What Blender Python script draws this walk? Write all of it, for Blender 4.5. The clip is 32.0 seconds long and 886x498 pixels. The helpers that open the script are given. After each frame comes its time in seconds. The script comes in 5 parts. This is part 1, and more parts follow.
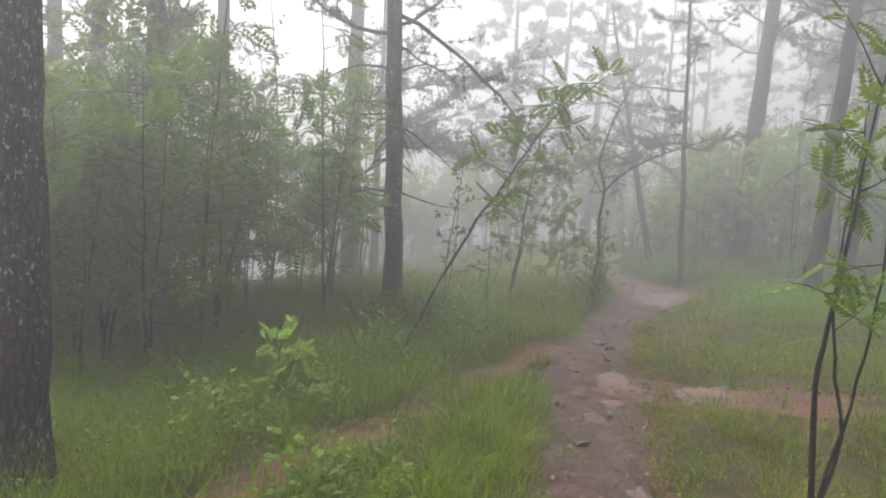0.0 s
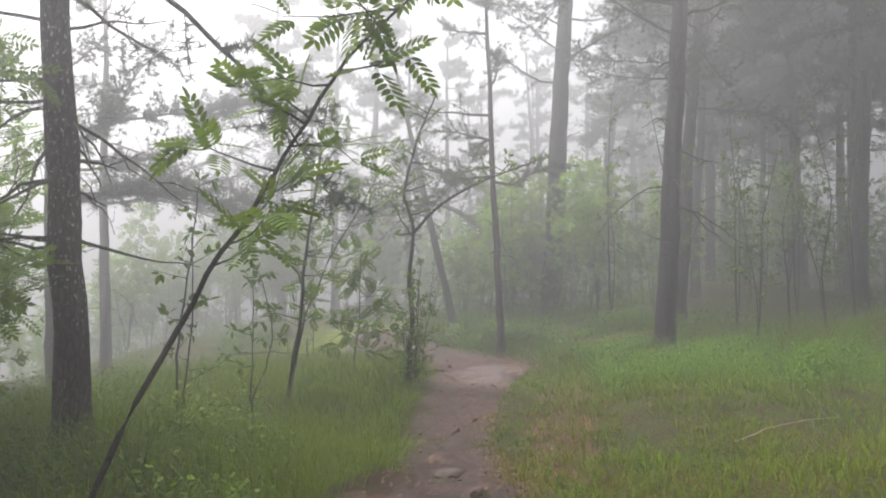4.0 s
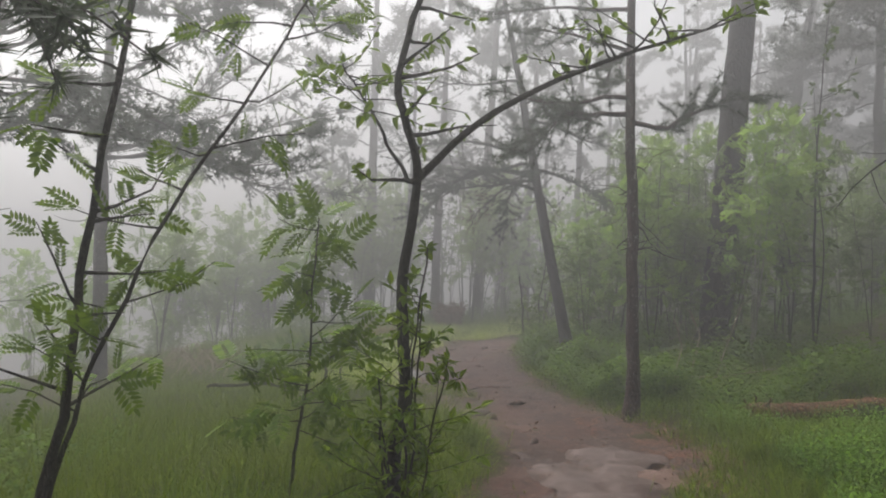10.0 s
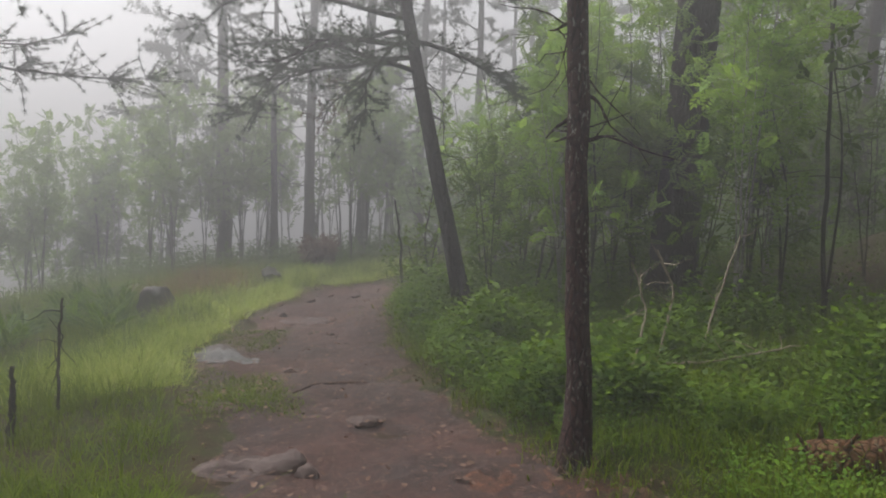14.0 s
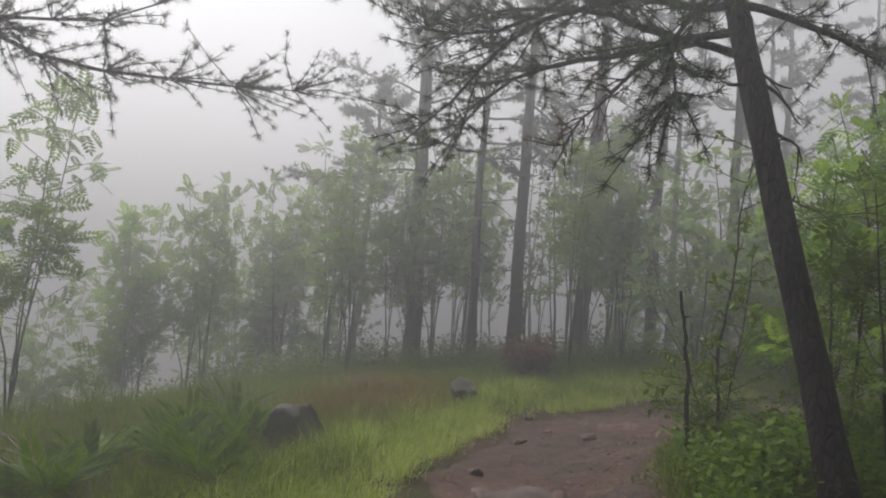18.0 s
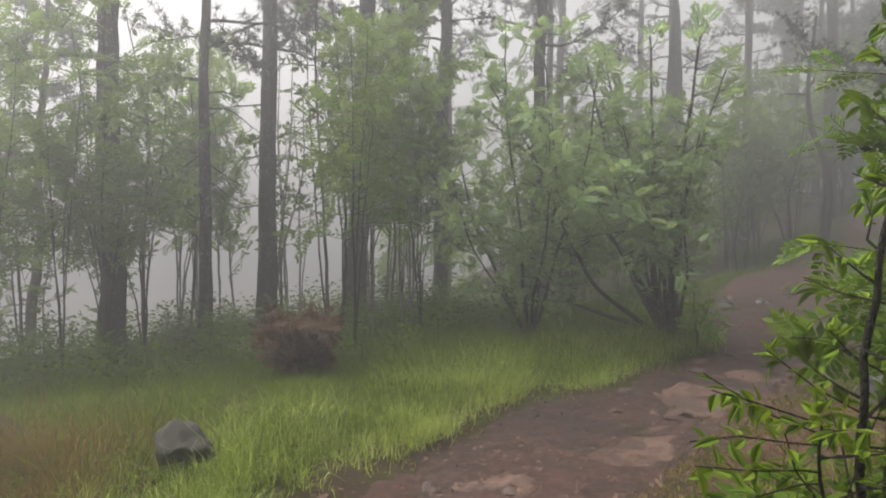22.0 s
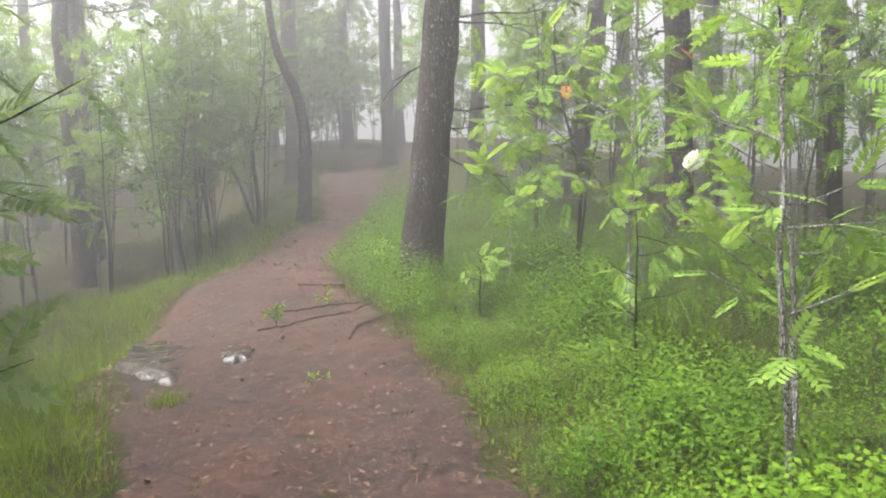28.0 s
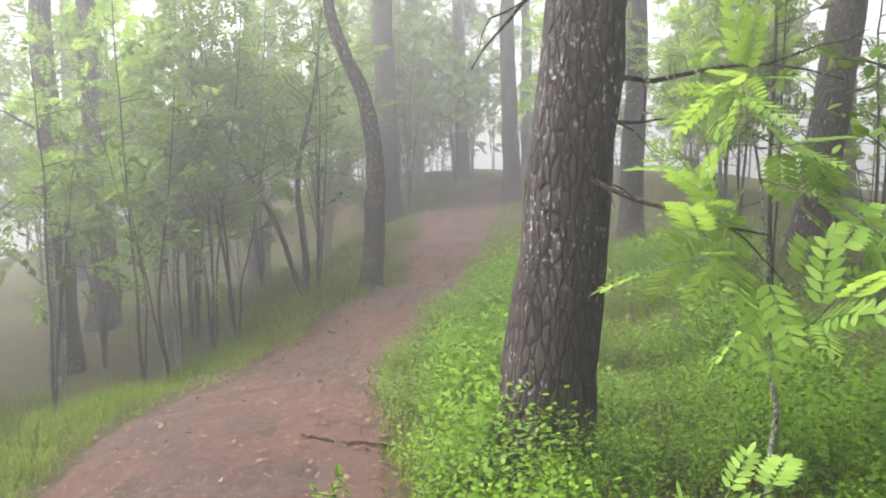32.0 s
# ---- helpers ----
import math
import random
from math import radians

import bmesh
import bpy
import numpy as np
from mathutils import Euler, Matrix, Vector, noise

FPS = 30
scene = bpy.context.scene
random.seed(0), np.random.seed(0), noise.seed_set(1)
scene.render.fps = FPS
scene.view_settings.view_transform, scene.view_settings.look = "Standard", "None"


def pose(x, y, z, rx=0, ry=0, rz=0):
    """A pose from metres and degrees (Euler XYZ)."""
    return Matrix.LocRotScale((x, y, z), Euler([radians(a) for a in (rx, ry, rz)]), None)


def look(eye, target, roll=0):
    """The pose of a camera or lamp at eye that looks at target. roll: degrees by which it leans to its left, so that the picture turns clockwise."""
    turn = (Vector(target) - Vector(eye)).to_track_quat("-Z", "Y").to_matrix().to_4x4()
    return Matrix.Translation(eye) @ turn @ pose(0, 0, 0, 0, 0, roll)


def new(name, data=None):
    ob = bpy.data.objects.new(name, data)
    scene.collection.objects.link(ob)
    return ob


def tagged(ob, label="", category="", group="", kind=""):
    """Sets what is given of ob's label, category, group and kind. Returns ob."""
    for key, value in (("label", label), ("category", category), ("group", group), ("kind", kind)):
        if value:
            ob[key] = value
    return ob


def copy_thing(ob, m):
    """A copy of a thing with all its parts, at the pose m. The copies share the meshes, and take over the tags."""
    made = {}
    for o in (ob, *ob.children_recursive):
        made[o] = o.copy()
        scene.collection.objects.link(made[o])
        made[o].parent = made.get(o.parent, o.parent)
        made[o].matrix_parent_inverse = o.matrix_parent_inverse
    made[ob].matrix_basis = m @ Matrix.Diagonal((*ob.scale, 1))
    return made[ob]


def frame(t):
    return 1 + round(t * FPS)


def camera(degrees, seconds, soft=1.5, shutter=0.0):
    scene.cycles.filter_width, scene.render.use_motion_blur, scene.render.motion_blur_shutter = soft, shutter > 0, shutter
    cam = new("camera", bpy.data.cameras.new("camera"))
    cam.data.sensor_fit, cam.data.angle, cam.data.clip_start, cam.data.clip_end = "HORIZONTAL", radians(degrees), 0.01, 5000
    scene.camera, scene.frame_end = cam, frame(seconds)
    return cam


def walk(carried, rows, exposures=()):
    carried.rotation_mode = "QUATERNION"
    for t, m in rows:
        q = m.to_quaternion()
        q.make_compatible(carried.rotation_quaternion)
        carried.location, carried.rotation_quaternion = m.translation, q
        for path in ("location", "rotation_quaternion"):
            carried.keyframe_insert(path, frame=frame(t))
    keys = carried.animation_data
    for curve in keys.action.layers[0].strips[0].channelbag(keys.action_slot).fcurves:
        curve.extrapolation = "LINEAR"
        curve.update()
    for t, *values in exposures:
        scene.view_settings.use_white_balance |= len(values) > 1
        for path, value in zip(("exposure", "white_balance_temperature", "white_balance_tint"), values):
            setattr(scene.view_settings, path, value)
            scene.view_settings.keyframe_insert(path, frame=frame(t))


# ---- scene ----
cam = camera(58.0, 32.0, 1.9)
METRES, EYE, TILT, LEAN, TURN = 40.0, 1.5, -4.0, -3.0, 0.0
ROWS = [
    (0.0, 0.0, 0.0, 0.0, 0.0, 0.0, -0.0),
    (0.5, 0.0011, 0.0137, 0.0011, -0.38, 0.04, -0.0),
    (1.0, 0.0008, 0.0274, 0.0016, -0.42, 1.68, -0.06),
    (1.5, 0.0005, 0.0408, 0.0026, -1.28, 2.97, 1.25),
    (2.0, -0.0009, 0.0526, 0.0025, -4.74, 2.7, 3.38),
    (2.5, -0.0011, 0.068, -0.0002, -7.91, 3.28, 4.34),
    (3.0, 0.0024, 0.0837, -0.0013, -15.19, 3.71, 4.14),
    (3.5, 0.0075, 0.1001, -0.0, -15.65, 4.36, 4.49),
    (5.5, 0.0176, 0.1476, 0.0018, -16.68, 3.55, 4.64),
    (6.0, 0.0246, 0.1559, 0.0029, -14.89, 2.4, 3.47),
    (6.5, 0.0295, 0.1663, 0.0037, -13.69, 1.56, 4.24),
    (7.0, 0.0343, 0.1748, 0.0032, -19.5, 1.76, 1.52),
    (7.5, 0.0437, 0.1839, 0.0039, -22.0, -0.2, 2.47),
    (8.0, 0.0543, 0.1971, 0.0058, -18.95, -1.01, 3.9),
    (8.5, 0.0614, 0.2137, 0.0068, -12.16, 0.69, 2.76),
    (9.0, 0.0644, 0.2295, 0.0067, -8.83, 2.27, 1.4),
    (9.5, 0.0659, 0.2452, 0.0083, -2.49, 2.77, 2.48),
    (10.0, 0.0666, 0.2634, 0.0092, -6.03, 4.18, 1.43),
    (10.5, 0.0687, 0.2805, 0.0096, -11.54, 2.0, 4.3),
    (11.0, 0.0703, 0.2968, 0.0101, -18.89, -0.75, 3.66),
    (11.5, 0.0744, 0.3106, 0.0102, -22.24, -3.15, 6.84),
    (12.0, 0.0792, 0.3228, 0.0094, -22.69, -5.72, 5.51),
    (12.5, 0.0839, 0.3345, 0.01, -22.13, -3.37, 5.36),
    (13.0, 0.0891, 0.349, 0.0114, -19.82, -1.51, 3.37),
    (13.5, 0.0965, 0.3643, 0.0127, -15.59, 0.6, 4.58),
    (14.0, 0.1007, 0.3792, 0.0125, -12.78, -1.4, 2.63),
    (14.5, 0.1041, 0.3956, 0.0144, -3.37, -4.8, -0.2),
    (15.0, 0.1061, 0.4101, 0.0149, 1.33, -3.64, -1.42),
    (15.5, 0.1076, 0.4227, 0.0161, 2.75, -3.61, -0.29),
    (17.5, 0.104, 0.4764, 0.0152, 1.93, 3.22, 1.03),
    (18.0, 0.103, 0.4954, 0.0164, 1.28, 5.47, -0.59),
    (18.5, 0.1008, 0.514, 0.0165, 3.22, 6.3, -1.0),
    (19.0, 0.1014, 0.5326, 0.018, 2.11, 5.88, -2.26),
    (19.5, 0.1014, 0.5494, 0.0196, -1.73, 1.17, 2.39),
    (20.0, 0.1015, 0.5664, 0.0221, -5.39, -0.8, 2.61),
    (20.5, 0.1025, 0.5803, 0.0241, -6.01, -0.97, 2.75),
    (21.0, 0.1056, 0.5955, 0.0245, -8.2, 0.1, 2.45),
    (21.5, 0.1062, 0.6101, 0.024, -9.61, -0.27, 2.86),
    (22.0, 0.1088, 0.6274, 0.0236, -16.76, 0.5, 3.43),
    (22.5, 0.1109, 0.6474, 0.0221, -18.57, -0.9, 5.22),
    (23.0, 0.1151, 0.6653, 0.0226, -23.99, -2.53, 3.13),
    (23.5, 0.12, 0.6822, 0.0226, -32.67, -3.78, 4.98),
    (24.0, 0.1279, 0.6975, 0.0226, -41.04, -4.48, 6.45),
    (24.5, 0.1376, 0.712, 0.0234, -48.24, -4.96, 7.68),
    (25.0, 0.1499, 0.7238, 0.0249, -52.04, -5.86, 6.56),
    (25.5, 0.1636, 0.7363, 0.0274, -53.08, -3.1, 8.07),
    (26.0, 0.1786, 0.7518, 0.0288, -55.88, -0.88, 5.11),
    (26.5, 0.192, 0.763, 0.0289, -55.82, -3.7, 6.73),
    (28.5, 0.248, 0.7957, 0.0315, -54.24, -5.53, 6.34),
    (29.0, 0.258, 0.8041, 0.0325, -53.15, -4.73, 5.82),
    (29.5, 0.2682, 0.8143, 0.0311, -52.91, -4.24, 5.41),
    (30.0, 0.2791, 0.8235, 0.0317, -49.59, -4.89, 6.58),
    (30.5, 0.2911, 0.8322, 0.0311, -52.38, -6.39, 6.61),
    (31.0, 0.3061, 0.8415, 0.0317, -52.84, -7.54, 7.87),
    (31.5, 0.3239, 0.853, 0.0314, -50.0, -5.36, 6.13),
    (32.0, 0.3396, 0.8651, 0.0322, -45.08, -2.14, 6.35),
]
walk(cam, [(t, pose(0, 0, EYE, TILT, LEAN, TURN) @ pose(METRES * x, METRES * y, METRES * z, 90 + pitch, roll, yaw)) for t, x, y, z, yaw, pitch, roll in ROWS],
     [(0, 1.2, 6450, 12), (6, 1.25, 6450, 12), (8, 1.15, 6450, 12), (9, 0.85, 6450, 12), (10, 0.6, 6550, 11), (11, 0.75, 6550, 11), (11.5, 1.1, 6550, 11), (12, 1.65, 6700, 11), (12.7, 1.5, 6700, 11), (13.4, 0.95, 6550, 11), (14, 0.55, 6450, 12), (15, 0.8, 6450, 12), (17.5, 0.35, 6450, 12), (19, 0.15, 6450, 12), (20, 0.4, 6550, 11), (21, 0.5, 6550, 11), (22, 0.85, 6650, 11), (23, 1.45, 6650, 11), (24.5, 2.1, 6700, 11), (26, 2.1, 6550, 11), (29, 2.1, 6550, 11), (30.5, 2.1, 6550, 11), (32, 2.25, 6500, 11)])

# ---- world, sun, fog light ----
world = bpy.data.worlds.new("overcast_sky")
scene.world = world
world.use_nodes = True
wn = world.node_tree.nodes
sky = wn.new("ShaderNodeTexSky")
sky.sky_type, sky.sun_disc = "NISHITA", False
sky.sun_elevation, sky.sun_rotation = radians(60), radians(318)
sky.dust_density, sky.air_density = 6.0, 1.0
hsv = wn.new("ShaderNodeHueSaturation")
hsv.inputs["Saturation"].default_value = 0.15
world.node_tree.links.new(sky.outputs[0], hsv.inputs["Color"])
world.node_tree.links.new(hsv.outputs[0], wn["Background"].inputs[0])
wn["Background"].inputs[1].default_value = 0.15
sun = new("sun", bpy.data.lights.new("sun", "SUN"))
sun.data.energy, sun.data.angle, sun.data.color = 2.8, radians(60), (1.0, 0.98, 0.96)
sun.matrix_world = look((0, 0, 60), (21, -23, 6))


# ---- materials ----
def mat(name, col, rough=0.8, spec=0.3):
    m = bpy.data.materials.new(name)
    m.use_nodes = True
    b = m.node_tree.nodes["Principled BSDF"]
    b.inputs["Base Color"].default_value = (*col, 1)
    b.inputs["Roughness"].default_value = rough
    b.inputs["Specular IOR Level"].default_value = spec
    return m


class Nodes:
    """Short-hand for wiring a material."""

    def __init__(self, m):
        self.t = m.node_tree
        self.b = self.t.nodes["Principled BSDF"]
        self.co = self.t.nodes.new("ShaderNodeTexCoord").outputs["Object"]

    def link(self, a, b):
        self.t.links.new(a, b)

    def noise(self, scale, detail=4.0, rough=0.6, stretch=(1, 1, 1)):
        mp = self.t.nodes.new("ShaderNodeMapping")
        mp.inputs["Scale"].default_value = stretch
        self.link(self.co, mp.inputs["Vector"])
        n = self.t.nodes.new("ShaderNodeTexNoise")
        n.inputs["Scale"].default_value, n.inputs["Detail"].default_value, n.inputs["Roughness"].default_value = scale, detail, rough
        self.link(mp.outputs[0], n.inputs["Vector"])
        return n.outputs["Fac"]

    def voronoi(self, scale, stretch=(1, 1, 1), feature="F1"):
        mp = self.t.nodes.new("ShaderNodeMapping")
        mp.inputs["Scale"].default_value = stretch
        self.link(self.co, mp.inputs["Vector"])
        n = self.t.nodes.new("ShaderNodeTexVoronoi")
        n.feature = feature
        n.inputs["Scale"].default_value = scale
        self.link(mp.outputs[0], n.inputs["Vector"])
        return n.outputs["Distance"]

    def ramp(self, fac, stops):
        r = self.t.nodes.new("ShaderNodeValToRGB")
        el = r.color_ramp.elements
        while len(el) < len(stops):
            el.new(0.5)
        for e, (p, c) in zip(el, stops):
            e.position, e.color = p, (*c, 1) if len(c) == 3 else c
        self.link(fac, r.inputs[0])
        return r.outputs[0]

    def mix(self, fac, a, b):
        x = self.t.nodes.new("ShaderNodeMix")
        x.data_type = "RGBA"
        for s, v in ((x.inputs[0], fac), (x.inputs[6], a), (x.inputs[7], b)):
            if isinstance(v, (int, float)):
                s.default_value = v
            elif isinstance(v, tuple):
                s.default_value = (*v, 1)
            else:
                self.link(v, s)
        return x.outputs[2]

    def bump(self, height, strength, dist):
        n = self.t.nodes.new("ShaderNodeBump")
        n.inputs["Strength"].default_value, n.inputs["Distance"].default_value = strength, dist
        self.link(height, n.inputs["Height"])
        self.link(n.outputs[0], self.b.inputs["Normal"])

    def color(self, out):
        self.link(out, self.b.inputs["Base Color"])


def bark_material(name, dark, light, lichen, scale=1.0, amount=0.62):
    m = mat(name, dark, 0.9, 0.15)
    n = Nodes(m)
    plates = n.voronoi(24 * scale, (1, 1, 0.30), "DISTANCE_TO_EDGE")
    grain = n.noise(26 * scale, 6, 0.7, (1, 1, 0.3))
    spots = n.noise(38 * scale, 3, 0.6, (1, 1, 0.55))
    broad = n.noise(1.7, 3, 0.6)
    c = n.ramp(grain, [(0.3, dark), (0.7, light)])
    c = n.mix(n.ramp(plates, [(0.0, (1, 1, 1)), (0.12, (0, 0, 0))]), c, tuple(v * 0.45 for v in dark))
    spot = n.ramp(spots, [(amount, (0, 0, 0)), (amount + 0.04, (1, 1, 1))])
    where = n.ramp(broad, [(0.38, (0, 0, 0)), (0.62, (0.9, 0.9, 0.9))])
    mul = n.t.nodes.new("ShaderNodeMath")
    mul.operation = "MULTIPLY"
    n.link(spot, mul.inputs[0]), n.link(where, mul.inputs[1])
    n.color(n.mix(mul.outputs[0], c, lichen))
    n.bump(n.mix(0.5, n.ramp(plates, [(0.0, (0, 0, 0)), (0.2, (1, 1, 1))]), grain), 0.9, 0.03)
    return m


def leaf_material(name, c1, c2, c3, trans=0.45, rough=0.45, stops=(0.05, 0.5, 0.95), patches=0.8, warm=None):
    """Thin leaf: each leaf takes its own shade between three greens; light passes through."""
    m = bpy.data.materials.new(name)
    m.use_nodes = True
    n = Nodes(m)
    geo = n.t.nodes.new("ShaderNodeNewGeometry")
    col = n.ramp(geo.outputs["Random Per Island"], list(zip(stops, (c1, c2, c3))))
    patch = n.ramp(n.noise(patches, 3, 0.6), [(0.35, (0, 0, 0)), (0.65, (0.6, 0.6, 0.6))])
    col = n.mix(patch, col, c3 if warm is None else warm)
    n.color(col)
    n.b.inputs["Roughness"].default_value = rough
    n.b.inputs["Specular IOR Level"].default_value = 0.08
    tr = n.t.nodes.new("ShaderNodeBsdfTranslucent")
    tint = n.mix(0.5, col, (c3[0] * 1.15, c3[1] * 1.1, c3[2] * 0.5))
    n.link(tint, tr.inputs["Color"])
    mx = n.t.nodes.new("ShaderNodeMixShader")
    mx.inputs[0].default_value = trans
    n.link(n.b.outputs[0], mx.inputs[1]), n.link(tr.outputs[0], mx.inputs[2])
    n.link(mx.outputs[0], n.t.nodes["Material Output"].inputs["Surface"])
    return m


PINE_BARK = bark_material("pine_bark", (0.026, 0.021, 0.019), (0.070, 0.054, 0.048), (0.42, 0.42, 0.39), 1.0, 0.60)
DARK_BARK = bark_material("pine_bark_dark", (0.020, 0.017, 0.016), (0.052, 0.042, 0.038), (0.22, 0.22, 0.20), 1.0, 0.72)
RED_BARK = bark_material("pine_bark_red", (0.035, 0.020, 0.017), (0.085, 0.044, 0.036), (0.40, 0.41, 0.36), 1.2, 0.60)
ROOT_BARK = bark_material("root_bark", (0.085, 0.052, 0.042), (0.15, 0.095, 0.075), (0.19, 0.14, 0.12), 2.0, 0.66)
LICHEN_BARK = bark_material("lichen_bark", (0.035, 0.032, 0.024), (0.10, 0.092, 0.07), (0.30, 0.33, 0.24), 2.2, 0.52)
SAP_BARK = bark_material("sapling_bark", (0.025, 0.022, 0.017), (0.065, 0.056, 0.042), (0.30, 0.32, 0.25), 3.0, 0.66)
BIRCH_BARK = bark_material("birch_bark", (0.10, 0.09, 0.08), (0.35, 0.34, 0.31), (0.62, 0.62, 0.58), 3.0, 0.50)
TWIG = mat("dead_twig", (0.26, 0.22, 0.16), 0.9, 0.1)
NEEDLE = leaf_material("pine_needles", (0.028, 0.042, 0.026), (0.042, 0.060, 0.034), (0.06, 0.082, 0.045), 0.2)
BROWN_NEEDLE = leaf_material("brown_needles", (0.075, 0.038, 0.022), (0.11, 0.058, 0.034), (0.15, 0.085, 0.052), 0.2)
ROWAN = leaf_material("rowan_leaf", (0.036, 0.078, 0.008), (0.072, 0.135, 0.012), (0.145, 0.225, 0.02), 0.33)
# rowan leaf again, its colour raised to brighten bushes too dark in the fog
ROWAN_LIT = leaf_material("rowan_leaf_lit", (0.07, 0.13, 0.02), (0.12, 0.20, 0.035), (0.20, 0.30, 0.06), 0.5)
BUSH_LEAF = leaf_material("bush_leaf", (0.12, 0.22, 0.09), (0.22, 0.35, 0.15), (0.38, 0.50, 0.27), 0.5)
ROWAN_PALE = leaf_material("rowan_leaf_pale", (0.09, 0.18, 0.03), (0.165, 0.30, 0.055), (0.30, 0.44, 0.10), 0.5)
BROAD = leaf_material("broad_leaf", (0.030, 0.066, 0.005), (0.062, 0.122, 0.008), (0.125, 0.205, 0.012), 0.34)
ASPEN_LEAF = leaf_material("aspen_leaf", (0.04, 0.09, 0.007), (0.09, 0.165, 0.012), (0.20, 0.29, 0.025), 0.34)
BILBERRY = leaf_material("bilberry_leaf", (0.026, 0.078, 0.006), (0.068, 0.155, 0.011), (0.16, 0.275, 0.025), 0.3)
GRASS = leaf_material("grass_blade", (0.032, 0.066, 0.003), (0.085, 0.14, 0.005), (0.18, 0.245, 0.010), 0.28, 0.55, patches=0.5, warm=(0.14, 0.185, 0.007))
PALE_GRASS = leaf_material("seed_grass", (0.12, 0.21, 0.02), (0.26, 0.36, 0.05), (0.56, 0.60, 0.25), 0.45, 0.5, (0.05, 0.5, 0.9), 0.8, (0.1968, 0.2952, 0.0328))
DRY_GRASS = leaf_material("dry_grass", (0.1105, 0.102, 0.0255), (0.1785, 0.1318, 0.03825), (0.238, 0.1785, 0.0595), 0.4, 0.6)

RUST_GRASS = leaf_material("rusty_grass", (0.09, 0.055, 0.018), (0.16, 0.10, 0.032), (0.24, 0.17, 0.06), 0.35, 0.6)


def ground_material():
    m = mat("mossy_ground", (0.06, 0.08, 0.03), 0.95, 0.1)
    n = Nodes(m)
    broad, mid, fine = n.noise(0.5, 5, 0.65), n.noise(4.5, 6, 0.7), n.noise(28, 6, 0.75)
    c = n.ramp(broad, [(0.38, (0.030, 0.050, 0.010)), (0.50, (0.050, 0.062, 0.018)), (0.62, (0.065, 0.045, 0.026))])
    c = n.mix(n.ramp(mid, [(0.42, (0, 0, 0)), (0.58, (0.8, 0.8, 0.8))]), c, (0.050, 0.030, 0.020))
    c = n.mix(n.ramp(fine, [(0.55, (0, 0, 0)), (0.66, (0.7, 0.7, 0.7))]), c, (0.13, 0.085, 0.05))
    n.color(n.mix(n.ramp(fine, [(0.34, (0.8, 0.8, 0.8)), (0.45, (0, 0, 0))]), c, (0.016, 0.014, 0.009)))
    n.bump(fine, 0.8, 0.04)
    return m


def trail_material(name="needle_soil", warm=(1, 1, 1)):
    tone = lambda c: tuple(a * b for a, b in zip(c, warm))
    m = mat(name, (0.12, 0.08, 0.06), 0.75, 0.35)
    n = Nodes(m)
    broad, mid, fine = n.noise(0.6, 6, 0.7), n.noise(3.2, 7, 0.75), n.noise(17, 6, 0.8)
    c = n.ramp(broad, [(0.32, tone((0.050, 0.033, 0.028))), (0.47, tone((0.092, 0.050, 0.038))), (0.6, tone((0.15, 0.066, 0.042))), (0.74, tone((0.12, 0.076, 0.058)))])
    c = n.mix(n.ramp(mid, [(0.46, (0, 0, 0)), (0.70, (0.7, 0.7, 0.7))]), c, (0.066, 0.047, 0.040))
    damp = n.noise(1.3, 5, 0.65)
    c = n.mix(n.ramp(damp, [(0.48, (0, 0, 0)), (0.60, (0.75, 0.75, 0.75))]), c, (0.030, 0.021, 0.018))
    c = n.mix(n.ramp(fine, [(0.54, (0, 0, 0)), (0.62, (0.8, 0.8, 0.8))]), c, tone((0.23, 0.14, 0.10)))
    c = n.mix(n.ramp(fine, [(0.36, (0.85, 0.85, 0.85)), (0.46, (0, 0, 0))]), c, (0.022, 0.016, 0.013))
    grit, spot = n.noise(75, 4, 0.75), n.voronoi(30)
    c = n.mix(n.ramp(grit, [(0.56, (0, 0, 0)), (0.64, (0.7, 0.7, 0.7))]), c, tone((0.26, 0.165, 0.125)))
    c = n.mix(n.ramp(grit, [(0.36, (0.8, 0.8, 0.8)), (0.43, (0, 0, 0))]), c, (0.018, 0.013, 0.011))
    c = n.mix(n.ramp(spot, [(0.10, (0.7, 0.7, 0.7)), (0.16, (0, 0, 0))]), c, tone((0.16, 0.11, 0.09)))
    n.color(c)
    n.link(n.ramp(mid, [(0.3, (0.5, 0.5, 0.5)), (0.6, (0.9, 0.9, 0.9))]), n.b.inputs["Roughness"])
    n.bump(n.mix(0.45, n.mix(0.5, mid, fine), grit), 1.0, 0.04)
    return m


def rock_material(name, a, b, spot):
    m = mat(name, a, 0.7, 0.35)
    n = Nodes(m)
    broad, fine, crack = n.noise(2.2, 6, 0.65), n.noise(40, 5, 0.7), n.noise(6, 8, 0.75)
    c = n.ramp(broad, [(0.35, a), (0.65, b)])
    c = n.mix(n.ramp(crack, [(0.55, (0, 0, 0)), (0.68, (0.85, 0.85, 0.85))]), c, spot)
    dirt = n.noise(1.6, 8, 0.72)
    n.color(n.mix(n.ramp(dirt, [(0.50, (0, 0, 0)), (0.56, (0.85, 0.85, 0.85))]), n.mix(n.ramp(fine, [(0.55, (0, 0, 0)), (0.75, (0.5, 0.5, 0.5))]), c, tuple(v * 0.5 for v in a)), (0.055, 0.032, 0.024)))
    n.bump(n.mix(0.4, crack, fine), 1.0, 0.035)
    return m


